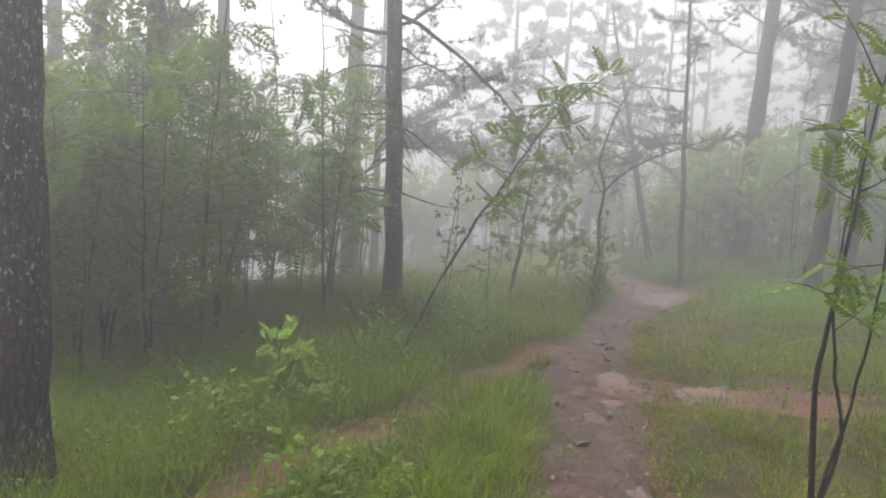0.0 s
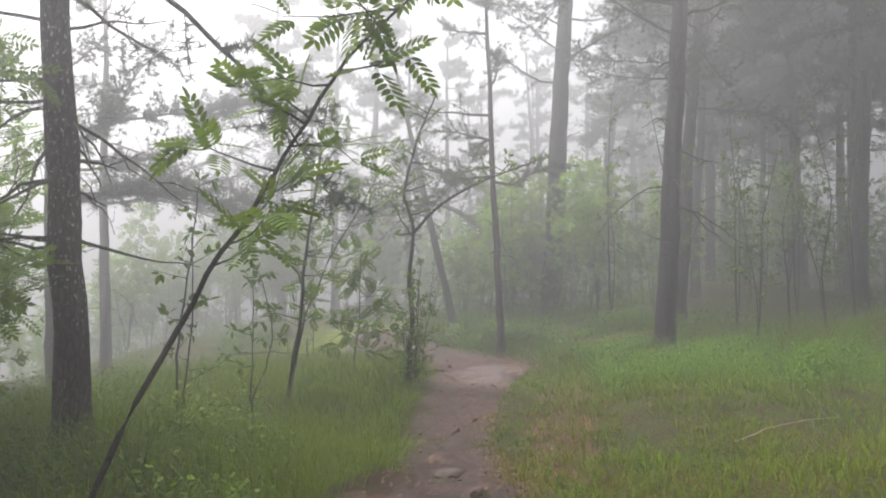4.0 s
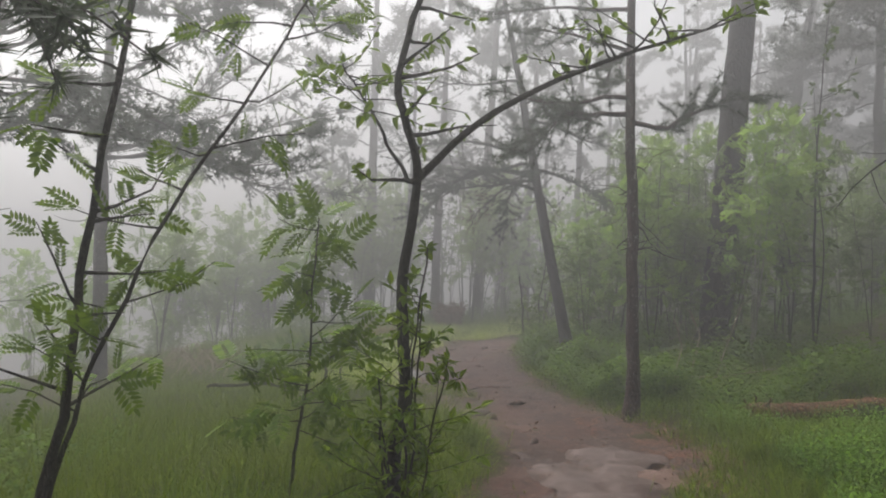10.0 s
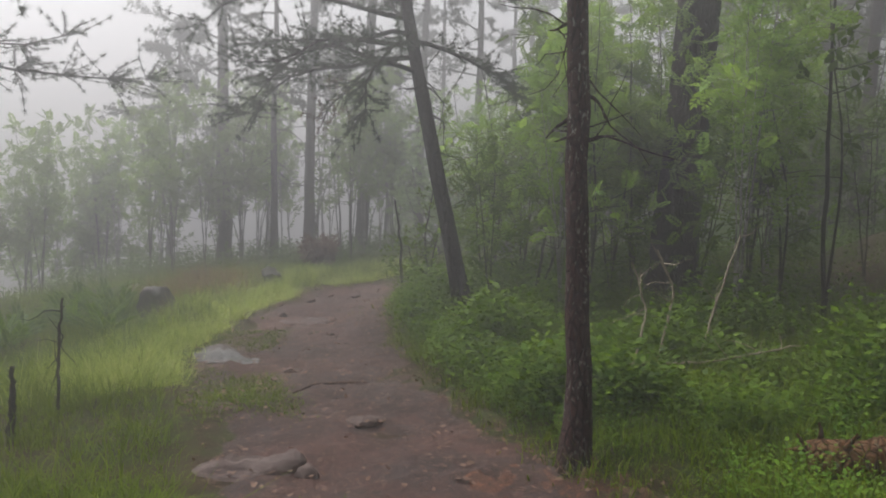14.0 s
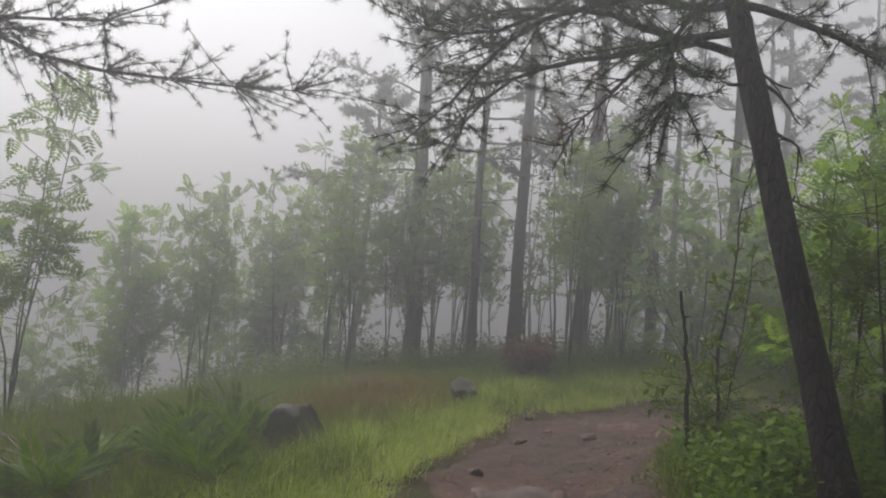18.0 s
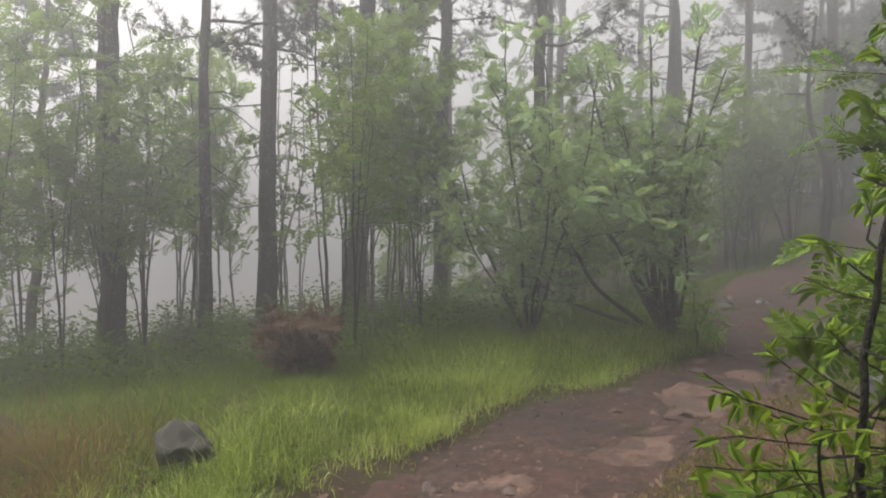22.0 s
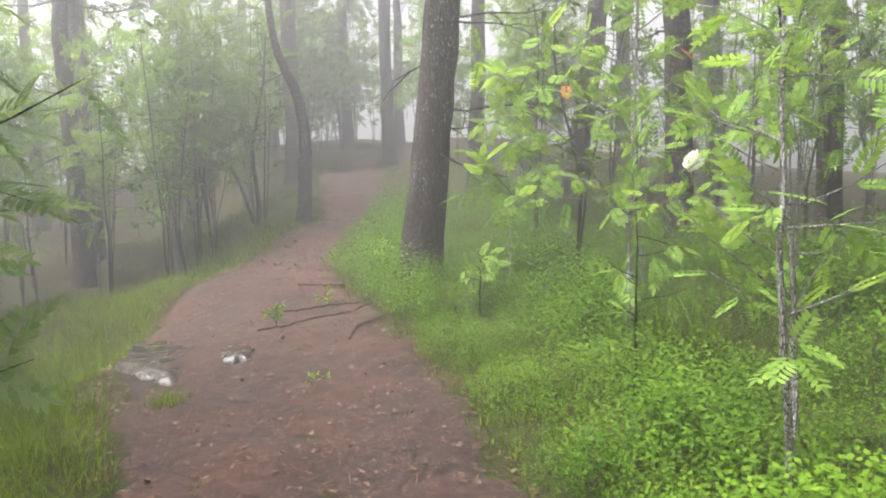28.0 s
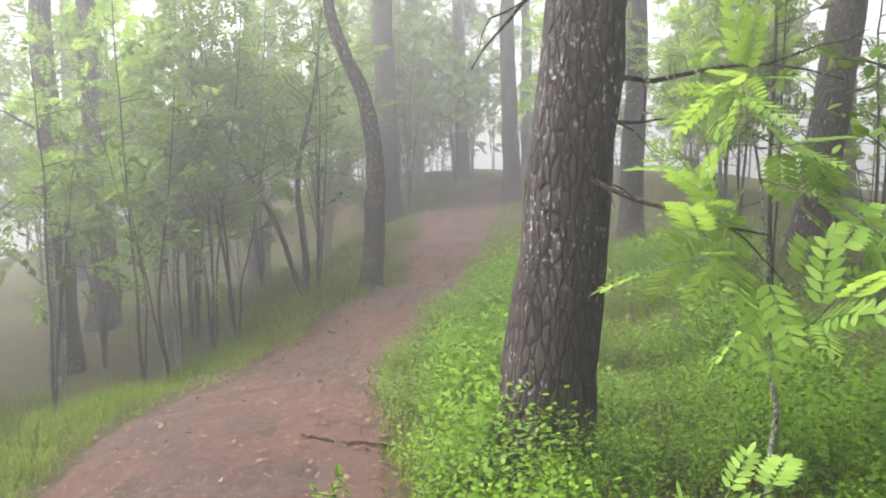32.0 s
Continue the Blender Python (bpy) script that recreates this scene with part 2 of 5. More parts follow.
GROUND, TRAIL, ORANGE_LITTER = ground_material(), trail_material("needle_soil", (0.56, 0.48, 0.46)), trail_material("orange_needle_litter", (1.08, 0.74, 0.46))
ROCK = rock_material("pinkish_bedrock", (0.085, 0.058, 0.050), (0.155, 0.110, 0.095), (0.050, 0.029, 0.022))
GREY_ROCK = rock_material("lichen_rock", (0.030, 0.027, 0.020), (0.065, 0.06, 0.046), (0.05, 0.075, 0.018))
LIGHT_ROCK = rock_material("pale_grey_rock", (0.075, 0.074, 0.069), (0.20, 0.197, 0.185), (0.035, 0.045, 0.018))
PINK_ROCK = rock_material("pink_rock", (0.12, 0.068, 0.050), (0.165, 0.098, 0.074), (0.07, 0.038, 0.027))


# ---- mesh building ----
class Shape:
    """Collects tubes, blades and leaves, and makes one mesh of them."""

    def __init__(self):
        self.v, self.f, self.n = [], [], 0

    def add(self, verts, faces):
        verts = np.asarray(verts, dtype=np.float32)
        self.v.append(verts)
        for fs in (faces if isinstance(faces, list) else [faces]):
            self.f.append(np.asarray(fs, dtype=np.int32) + self.n)
        self.n += len(verts)

    def tube(self, pts, radii, sides=8, rough=0.0, rng=None):
        pts = np.asarray(pts, dtype=float)
        k = len(pts)
        d = np.gradient(pts, axis=0)
        d /= np.linalg.norm(d, axis=1)[:, None] + 1e-9
        ref = np.where(np.abs(d[:, 2:3]) > 0.9, [[1.0, 0, 0]], [[0, 0, 1.0]])
        a = np.cross(d, ref)
        a /= np.linalg.norm(a, axis=1)[:, None] + 1e-9
        b = np.cross(d, a)
        ang = np.arange(sides) * 2 * np.pi / sides
        r = np.asarray(radii, dtype=float)[:, None] * np.ones((k, sides))
        if rough and rng is not None:
            r = r * (1 + rough * rng.standard_normal((k, sides)))
        ring = pts[:, None] + r[..., None] * (np.cos(ang)[None, :, None] * a[:, None] + np.sin(ang)[None, :, None] * b[:, None])
        i, j = np.meshgrid(np.arange(k - 1), np.arange(sides), indexing="ij")
        q = np.stack([i * sides + j, i * sides + (j + 1) % sides, (i + 1) * sides + (j + 1) % sides, (i + 1) * sides + j], -1).reshape(-1, 4)
        self.add(ring.reshape(-1, 3), [q])

    def stamp(self, tv, tf, places, turns, sizes):
        """Copies of a small template, turned, sized and placed: (n,3), (n,3,3), (n,)."""
        tv, tf = np.asarray(tv, dtype=np.float32), np.asarray(tf, dtype=np.int32)
        n = len(places)
        if not n:
            return
        sizes = np.asarray(sizes, dtype=np.float32)
        s = sizes[:, None, None] if sizes.ndim == 1 else sizes[:, None, :]
        v = np.einsum("nij,nkj->nki", np.asarray(turns, dtype=np.float32), tv[None] * s) + np.asarray(places, dtype=np.float32)[:, None]
        f = tf[None] + (np.arange(n) * len(tv))[:, None, None]
        self.add(v.reshape(-1, 3), [f.reshape(-1, tf.shape[1])])

    def mesh(self, name, material, smooth=True):
        me = bpy.data.meshes.new(name)
        v = np.concatenate(self.v) if self.v else np.zeros((0, 3), np.float32)
        me.vertices.add(len(v))
        me.vertices.foreach_set("co", v.ravel())
        loops = np.concatenate([f.ravel() for f in self.f])
        tot = np.concatenate([np.full(len(f), f.shape[1], np.int32) for f in self.f])
        me.loops.add(len(loops))
        me.loops.foreach_set("vertex_index", loops)
        me.polygons.add(len(tot))
        me.polygons.foreach_set("loop_start", np.concatenate([[0], np.cumsum(tot)[:-1]]).astype(np.int32))
        me.polygons.foreach_set("loop_total", tot)
        me.polygons.foreach_set("use_smooth", np.full(len(tot), smooth))
        me.update(calc_edges=True)
        me.materials.append(material)
        return me


def part(name, shape, material, parent=None, label="", smooth=True):
    ob = new(name, shape.mesh(name, material, smooth) if isinstance(shape, Shape) else shape)
    if parent:
        ob.parent = parent
    if label:
        ob["label"] = label
    return ob


def thing(name, x, y, z, label, category, group="", kind=""):
    ob = new(name)
    ob.location = (x, y, z)
    ob.empty_display_size = 0.1
    return tagged(ob, label, category, group, kind)


def euler_turns(rx, ry, rz):
    """(n,3,3) turns from arrays of radians, as Rz Ry Rx."""
    cx, sx, cy, sy, cz, sz = np.cos(rx), np.sin(rx), np.cos(ry), np.sin(ry), np.cos(rz), np.sin(rz)
    return np.stack([np.stack([cz * cy, cz * sy * sx - sz * cx, cz * sy * cx + sz * sx], -1),
                     np.stack([sz * cy, sz * sy * sx + cz * cx, sz * sy * cx - cz * sx], -1),
                     np.stack([-sy, cy * sx, cy * cx], -1)], -2)


def frames_along(d, rng, spin=True):
    """Turns whose y axis points along d (n,3), leaf faces mostly up."""
    d = d / (np.linalg.norm(d, axis=1)[:, None] + 1e-9)
    up = np.tile([[0.0, 0, 1.0]], (len(d), 1)) + (rng.normal(0, 0.45, (len(d), 3)) if spin else 0)
    x = np.cross(d, up)
    x /= np.linalg.norm(x, axis=1)[:, None] + 1e-9
    return np.stack([x, d, np.cross(x, d)], -1)


# ---- the lie of the land ----
TRAIL_LINE = np.array([(1.0, -6), (0.98, 0), (1.05, 4.6), (1.68, 8.5), (2.6, 12), (3.9, 15.5), (5.0, 18.0), (4.7, 20.5), (4.4, 23.5), (4.8, 26.5),
                       (5.7, 29.2), (7.2, 30.6), (9.5, 32.0), (11.3, 33.0), (13.2, 35.4), (14.7, 37.6), (15.9, 39.0), (17.3, 40.1), (18.8, 40.9), (20.4, 41.5), (22.5, 43.3), (25.2, 45.6), (27.4, 46.7), (31, 46.6), (38, 45.0)])
TRAIL_HALF = np.array([0.5, 0.5, 0.42, 0.5, 0.42, 0.6, 0.95, 0.95, 1.05, 1.0, 0.95, 1.0, 0.85, 0.95, 1.2, 1.4, 1.2, 0.8, 0.6, 0.5, 0.6, 0.8, 0.8, 0.7, 0.6])
LAND = np.array([(0, -3, -.05), (.5, 4.6, .06), (1.8, 8, .13), (3, 12, .25), (4.5, 16, .38), (5, 18, .42), (4.6, 21, .58), (4.5, 24, .72), (4.6, 27, .84),
                 (5.3, 29.4, .93), (6.7, 30.8, .97), (8.5, 31.5, .96), (10.6, 32.6, .96), (13, 34.8, 1.1), (15, 37.5, 1.3), (17.5, 39.7, 1.65), (20.4, 41.5, 2.05),
                 (22.5, 43.3, 2.5), (25.2, 45.6, 3.0), (29, 49, 3.7), (36, 56, 4.6), (27, 51, 3.7), (32, 47, 3.8), (32, 53, 4.3)])
LAND_SIDE = np.array([(-2.5, 4.8, .1), (-3.75, 9, .35), (-.4, 9.1, .26), (-2, 11.8, .6), (-.7, 11.9, .7), (.8, 13.3, .40), (1.2, 14.6, .60), (2.7, 15.0, .58),
                      (1, 22, .58), (.5, 25, .55), (1.5, 28, .75), (3, 37.5, 1.2), (5.5, 38.5, 1.4), (7.5, 38.5, 1.5), (-6, 14, .3), (-9, 20, -1.2), (-4, 24, -.4),
                      (-6, 35, -2), (0, 43, -.8), (6, 48, -1), (12, 46, -.2), (13, 40.5, .7), (17, 43.8, 1.2), (7.5, 17, .5), (7, 19.3, .5), (10, 20, .8),
                      (6.4, 22.4, .75), (6.6, 25.3, 1.0), (8.9, 23.9, 1.1), (11, 28, 1.35), (8.2, 27, 1.1), (9.6, 30.4, .96), (14, 32.5, .95), (17, 36.6, 1.4), (18, 33, 1.35), (23, 39, 2.1),
                      (16, 26, 1.7), (12, 14, .9), (6, 12, .45), (4, 7, .2), (9, 6, .5), (28, 43, 3.0), (22, 48, 1.6), (-12, 8, 0), (-8, 2, 0)])
ALL_LAND = np.concatenate([LAND, LAND_SIDE])
ALL_LAND[:, 2] += 0.0523 * ALL_LAND[:, 0] - 0.0698 * ALL_LAND[:, 1]  # heights above are along the walk's own slope


def land(x, y):
    """Height of the ground, smoothed between the known heights."""
    x, y = np.atleast_1d(np.asarray(x, float)), np.atleast_1d(np.asarray(y, float))
    d2 = (x[:, None] - ALL_LAND[None, :, 0]) ** 2 + (y[:, None] - ALL_LAND[None, :, 1]) ** 2
    w = 1.0 / (d2 + 0.8) ** 1.6
    z = (w * ALL_LAND[None, :, 2]).sum(1) / w.sum(1)
    d, side = trail_distance(x, y)
    over = np.clip(d - 9.5, 0, None) * (side < 0)  # the hillside falls away beyond the trees on the open side
    z = z - np.where(over < 6, 0.05 * over ** 2, 0.6 * over - 1.8).clip(0, 38)
    return z + 0.035 * np.sin(1.9 * x + 0.7 * y) * np.sin(1.3 * y - 0.8 * x) + 0.02 * np.sin(4.3 * x + 1) * np.sin(3.7 * y)


SIDE_TRAILS = [np.array([(-2.2, 2.5), (-1.1, 4.5), (-0.1, 6.8), (0.75, 9.0), (1.6, 10.4)]), np.array([(1.2, 8.3), (2.2, 7.6), (3.3, 6.9), (4.8, 6.3), (6.6, 6.0)]),
               np.array([(2.9, 10.0), (4.3, 13.0), (5.6, 16.0), (6.0, 18.4), (5.6, 20.0)]), np.array([(7.3, 28.6), (8.6, 29.5), (10.0, 31.0)])]
SIDE_HALF = [0.3, 0.5, 0.38, 0.65]
SIDE_GRASS = [0.06, 0.16, 0.7, 0.42]  # how much grass still grows on each


def off_side_trails(x, y):
    """Distance beyond the nearest bare side strip."""
    best = np.full(len(x), 1e9)
    for line, half, _g in zip(SIDE_TRAILS, SIDE_HALF, SIDE_GRASS):
        for a, b in zip(line[:-1], line[1:]):
            d = b - a
            u = np.clip(((x - a[0]) * d[0] + (y - a[1]) * d[1]) / (d @ d), 0, 1)
            best = np.minimum(best, np.hypot(x - a[0] - u * d[0], y - a[1] - u * d[1]) - half)
    return best


def grass_share(x, y):
    """Share of the grass that stands, thinned on the bare side strips."""
    keep = np.ones(len(x))
    for line, half, g in zip(SIDE_TRAILS, SIDE_HALF, SIDE_GRASS):
        for a, b in zip(line[:-1], line[1:]):
            d = b - a
            u = np.clip(((x - a[0]) * d[0] + (y - a[1]) * d[1]) / (d @ d), 0, 1)
            off = np.hypot(x - a[0] - u * d[0], y - a[1] - u * d[1]) - half
            off = off + 0.16 * np.sin(5.3 * x + 2.1 * y) * np.sin(4.7 * y - 1.9 * x) + 0.10 * np.sin(11 * x) * np.sin(12 * y)
            keep = np.minimum(keep, np.clip(g + (1 - g) * (off + 0.12) / 0.2, g, 1))
    return keep


def zat(x, y):
    return float(land(x, y)[0])


def trail_distance(x, y):
    """Distance beyond the trail's edge (negative on it), and the side: -1 left, 1 right of the walker."""
    x, y = np.atleast_1d(np.asarray(x, float)), np.atleast_1d(np.asarray(y, float))
    best, side = np.full(len(x), 1e9), np.zeros(len(x))
    for (a, b), (ha, hb) in zip(zip(TRAIL_LINE[:-1], TRAIL_LINE[1:]), zip(TRAIL_HALF[:-1], TRAIL_HALF[1:])):
        d = b - a
        u = np.clip(((x - a[0]) * d[0] + (y - a[1]) * d[1]) / (d @ d), 0, 1)
        px, py = x - a[0] - u * d[0], y - a[1] - u * d[1]
        dist = np.hypot(px, py) - (ha + (hb - ha) * u)
        better = dist < best
        best = np.where(better, dist, best)
        side = np.where(better, np.sign(d[1] * px - d[0] * py), side)
    return best, side


# ---- ground, trail, fog ----
def build_ground():
    xs = np.concatenate([np.linspace(-400, -26, 16), np.arange(-24, 40, 0.3), np.linspace(42, 400, 16)])
    ys = np.concatenate([np.linspace(-300, -12, 14), np.arange(-10, 66, 0.3), np.linspace(68, 450, 16)])
    gx, gy = np.meshgrid(xs, ys, indexing="ij")
    z = land(gx.ravel(), gy.ravel())
    d, _ = trail_distance(gx.ravel(), gy.ravel())
    z -= 0.07 * np.clip((0.08 - np.minimum(d, off_side_trails(gx.ravel(), gy.ravel()))) / 0.3, 0, 1)
    s = Shape()
    n, m = gx.shape
    i, j = np.meshgrid(np.arange(n - 1), np.arange(m - 1), indexing="ij")
    q = np.stack([i * m + j, (i + 1) * m + j, (i + 1) * m + j + 1, i * m + j + 1], -1).reshape(-1, 4)
    s.add(np.stack([gx.ravel(), gy.ravel(), z], -1), [q])
    return tagged(part("ground", s, GROUND), "mossy green and brown forest floor", "ground", kind="structure")


def smooth_line(line, half, step):
    seg = np.concatenate([[0], np.cumsum(np.linalg.norm(np.diff(line, axis=0), axis=1))])
    u = np.arange(0, seg[-1], step)
    c = np.stack([np.interp(u, seg, line[:, k]) for k in (0, 1)], -1)
    h = np.interp(u, seg, half)
    k = max(3, int(1.6 / step)) | 1
    ker = np.hanning(k + 2)[1:-1]
    ker /= ker.sum()
    pad = lambda a: np.concatenate([np.repeat(a[:1], k // 2, 0), a, np.repeat(a[-1:], k // 2, 0)])
    c = np.stack([np.convolve(pad(c[:, i]), ker, "valid") for i in (0, 1)], -1)
    return c, np.convolve(pad(h), ker, "valid")


def build_strip(name, line, half, seed, label, material=None):
    rng = np.random.default_rng(seed)
    c, h = smooth_line(line, half, 0.11)
    t = np.gradient(c, axis=0)
    t /= np.linalg.norm(t, axis=1)[:, None]
    nrm = np.stack([t[:, 1], -t[:, 0]], -1)
    u = np.linspace(-1.25, 1.25, 23)
    k = len(c)
    wob = np.convolve(rng.normal(0, 1, k + 8), np.ones(9) / 9, "valid"), np.convolve(rng.normal(0, 1, k + 8), np.ones(9) / 9, "valid")
    hl, hr = h * (1 + 0.35 * wob[0]) + 0.06, h * (1 + 0.35 * wob[1]) + 0.06
    off = np.where(u[None] < 0, u[None] * hl[:, None], u[None] * hr[:, None])
    p = c[:, None] + off[..., None] * nrm[:, None]
    z = land(p[..., 0].ravel(), p[..., 1].ravel()).reshape(k, -1)
    z = z + 0.018 * np.sin(3.1 * p[..., 0] + 1.3 * p[..., 1]) * np.sin(2.6 * p[..., 1] - 1.7 * p[..., 0]) + 0.010 * np.sin(8.3 * p[..., 0]) * np.sin(7.1 * p[..., 1])
    z = z - 0.028 + 0.012 * rng.standard_normal(z.shape) - 0.10 * np.clip((np.abs(u)[None] - 0.85) / 0.4, 0, 1) - 0.02 * (1 - np.abs(u)[None])
    s = Shape()
    m = len(u)
    i, j = np.meshgrid(np.arange(k - 1), np.arange(m - 1), indexing="ij")
    q = np.stack([i * m + j, i * m + j + 1, (i + 1) * m + j + 1, (i + 1) * m + j], -1).reshape(-1, 4)
    s.add(np.concatenate([p, z[..., None]], -1).reshape(-1, 3), [q])
    return tagged(part(name, s, material or TRAIL), label, "path", kind="structure")


build_ground()
build_strip("trail", TRAIL_LINE, TRAIL_HALF, 3, "reddish brown footpath of soil and pine needles")


# ---- trees ----
def wander(start, direction, length, steps, rng, bend=0.15, gravity=0.0):
    """A crooked line of points."""
    p, d = np.array(start, float), np.array(direction, float)
    d /= np.linalg.norm(d)
    out = [p.copy()]
    for _ in range(steps):
        d = d + rng.normal(0, bend, 3) + [0, 0, gravity]
        d /= np.linalg.norm(d)
        p = p + d * length / steps
        out.append(p.copy())
    return np.array(out)


NEEDLE_V, NEEDLE_F = [], []
_r = np.random.default_rng(5)
for _k in range(17):
    a, e = _r.uniform(0, 6.283), _r.uniform(-0.25, 1.35)
    d = np.array([math.cos(a) * math.cos(e), math.sin(e), math.sin(a) * math.cos(e)])
    w = np.cross(d, _r.normal(0, 1, 3))
    w /= np.linalg.norm(w)
    o = np.array([0, _r.uniform(-0.5, 0.25), 0])
    NEEDLE_V += [o - w * 0.030, o + w * 0.030, o + d * _r.uniform(0.7, 1.0)]
    NEEDLE_F.append((3 * _k, 3 * _k + 1, 3 * _k + 2))


def coarser(count, wide):
    """Fewer, broader needles, for tufts that stay far off."""
    v = []
    for k in range(count):
        c = (NEEDLE_V[3 * k] + NEEDLE_V[3 * k + 1]) / 2
        v += [c + (NEEDLE_V[3 * k] - c) * wide, c + (NEEDLE_V[3 * k + 1] - c) * wide, NEEDLE_V[3 * k + 2]]
    return v, [(3 * k, 3 * k + 1, 3 * k + 2) for k in range(count)]


CROWN_TUFT, FAR_TUFT = coarser(9, 2.7), coarser(10, 1.7)


def needle_bough(wood, tufts, start, direction, length, rng, r=0.02, size=0.11, density=1.0, gravity=0.0, high=False, rich=False, fine=False):
    """A pine bough with side twigs that carry tufts of needles."""
    main = wander(start, direction, length, 9, rng, 0.16, gravity)
    wood.tube(main, np.linspace(r, 0.006, len(main)), 5)
    where, along = [], []
    for i in range(2, len(main)):
        for _ in range(rng.poisson(2.6 * density * max(1.0, length / 2.4))):
            d = main[i] - main[i - 1]
            d = d / np.linalg.norm(d) + rng.normal(0, 0.65, 3) * [1, 1, 0.55] + [0, 0, 0.12]
            twig = wander(main[i], d, rng.uniform(0.25, 0.6) * min(length, 2.2) / 2, 4, rng, 0.2, 0.03)
            wood.tube(twig[::2] if not high else twig[::4], np.linspace(0.006, 0.003, 3 if not high else 2), 3)
            for k in ((1, 2, 3, 4) if rich else (2, 3, 4)):
                for _ in range(2 if rich or (k == 4 and not high) else 1):
                    where.append(twig[k]), along.append(twig[k] - twig[k - 1] + rng.normal(0, 0.02, 3))
    where.append(main[-1]), along.append(main[-1] - main[-2])
    tv, tf = CROWN_TUFT if high else ((NEEDLE_V, NEEDLE_F) if fine else FAR_TUFT)
    tufts.stamp(tv, tf, where, frames_along(np.array(along), rng), rng.uniform(0.75, 1.25, len(where)) * size)


def pine(x, y, r, h, lean=(0, 0), crown=5.0, boughs=14, dead=6, seed=0, bark=None, reach=2.2, label="", curve=0.0, size=0.12, density=1.0, z=None, sides=14, extra=(), snag=1.7, fine=False):
    rng = np.random.default_rng(seed + 100)
    z0 = zat(x, y) if z is None else z
    t = thing("pine_tree", x, y, z0 - 0.05, label or "tall pine with dark fissured bark, standing in grass", "tree", "pines of the forest")
    k = max(8, int(h / 0.3))
    u = np.linspace(0, 1, k)
    wob = np.cumsum(rng.normal(0, 0.012 + curve, (k, 2)), 0) * min(1.0, h / 12)
    line = np.stack([lean[0] * h * u + wob[:, 0], lean[1] * h * u + wob[:, 1], h * u], -1)
    rad = r * (1 - 0.72 * u) + r * 0.45 * np.exp(-u * h / 0.22)
    trunk = Shape()
    trunk.tube(line, rad, sides, 0.045, rng)
    part("trunk", trunk, bark or PINE_BARK, t)
    tufts = Shape()
    at = lambda hh: np.array([np.interp(hh, line[:, 2], line[:, i]) for i in range(3)])
    boughs = int(boughs * 1.5)
    for _ in range(dead):
        hh = rng.uniform(1.6, crown)
        a = rng.uniform(0, 6.283)
        wood = Shape()
        w = wander(at(hh), (math.cos(a), math.sin(a), rng.uniform(-0.25, 0.2)), rng.uniform(0.2, 1.0) * snag, 7, rng, 0.2, -0.03)
        wood.tube(w, np.linspace(0.018, 0.004, len(w)), 5)
        for i in (3, 5):
            if rng.random() < 0.7:
                w2 = wander(w[i], w[i] - w[i - 1] + rng.normal(0, 0.12, 3), 0.5, 4, rng, 0.25)
                wood.tube(w2, np.linspace(0.007, 0.002, 5), 4)
        part("dead_limb", wood, bark or PINE_BARK, t)
    for i in range(boughs):
        hh = crown + (h - crown) * (i + rng.random()) / boughs
        a = rng.uniform(0, 6.283)
        f = 1 - 0.6 * (hh - crown) / (h - crown + 1e-6)
        wood = Shape()
        high = hh > 9.0
        needle_bough(wood, tufts, at(hh), (math.cos(a), math.sin(a), rng.uniform(-0.1, 0.35)), reach * f * rng.uniform(0.7, 1.2) * (1.25 if high else 1), rng, 0.03, size * (1.9 if high else 1), density, 0.0, high, False, fine)
        part("limb", wood, bark or PINE_BARK, t)
    for hh, d, ln in extra:
        wood = Shape()
        needle_bough(wood, tufts, at(hh), d, ln, rng, 0.035, size, density * 1.5, 0.004, False, True, fine)
        part("limb", wood, bark or PINE_BARK, t)
    if tufts.n:
        tagged(part("needle_mass", tufts, NEEDLE, t, "dark green needles", smooth=False), kind="stuff")
    return t


def leaflet(o, d, n, ln, w, detail):
    """Vertices and faces of one leaflet from o along d, in the plane with side n."""
    d, n = np.array(d, float), np.array(n, float)
    up = np.cross(n, d) * 0.12 * w * (1 if detail else 0)
    if detail:
        v = [o, o + d * ln * 0.3 + n * w * 0.5 + up, o + d * ln * 0.68 + n * w * 0.42 + up, o + d * ln, o + d * ln * 0.68 - n * w * 0.42 + up, o + d * ln * 0.3 - n * w * 0.5 + up]
        return v, [(0, 1, 5), (1, 2, 4), (1, 4, 5), (2, 3, 4)]
    return [o, o + d * ln * 0.5 + n * w * 0.5, o + d * ln, o + d * ln * 0.5 - n * w * 0.5], [(0, 1, 2), (0, 2, 3)]


def rowan_leaf(detail=True, pairs=6, wide=0.118):
    """A pinnate leaf, one long, along y, drooping a little."""
    v, f = [], []
    drop = lambda s: np.array([0, s, -0.16 * s * s])
    for k in range(pairs):
        s = 0.22 + 0.66 * k / (pairs - 1)
        ln = 0.36 * (1 - 0.35 * abs(k / (pairs - 1) - 0.4))
        for sgn in (-1, 1):
            d = np.array([sgn * 0.86, 0.5, -0.10])
            vv, ff = leaflet(drop(s), d / np.linalg.norm(d), (0.5 * sgn, -0.86, 0), ln, wide, detail)
            f += [tuple(i + len(v) for i in q) for q in ff]
            v += vv
    vv, ff = leaflet(drop(0.9), (0, 0.95, -0.3), (1, 0, 0), 0.33, wide, detail)
    f += [tuple(i + len(v) for i in q) for q in ff]
    v += vv
    b = len(v)
    v += [np.array([-0.008, 0, 0]), np.array([0.008, 0, 0]), drop(0.95)]
    f.append((b, b + 1, b + 2))
    return np.array(v, float), f


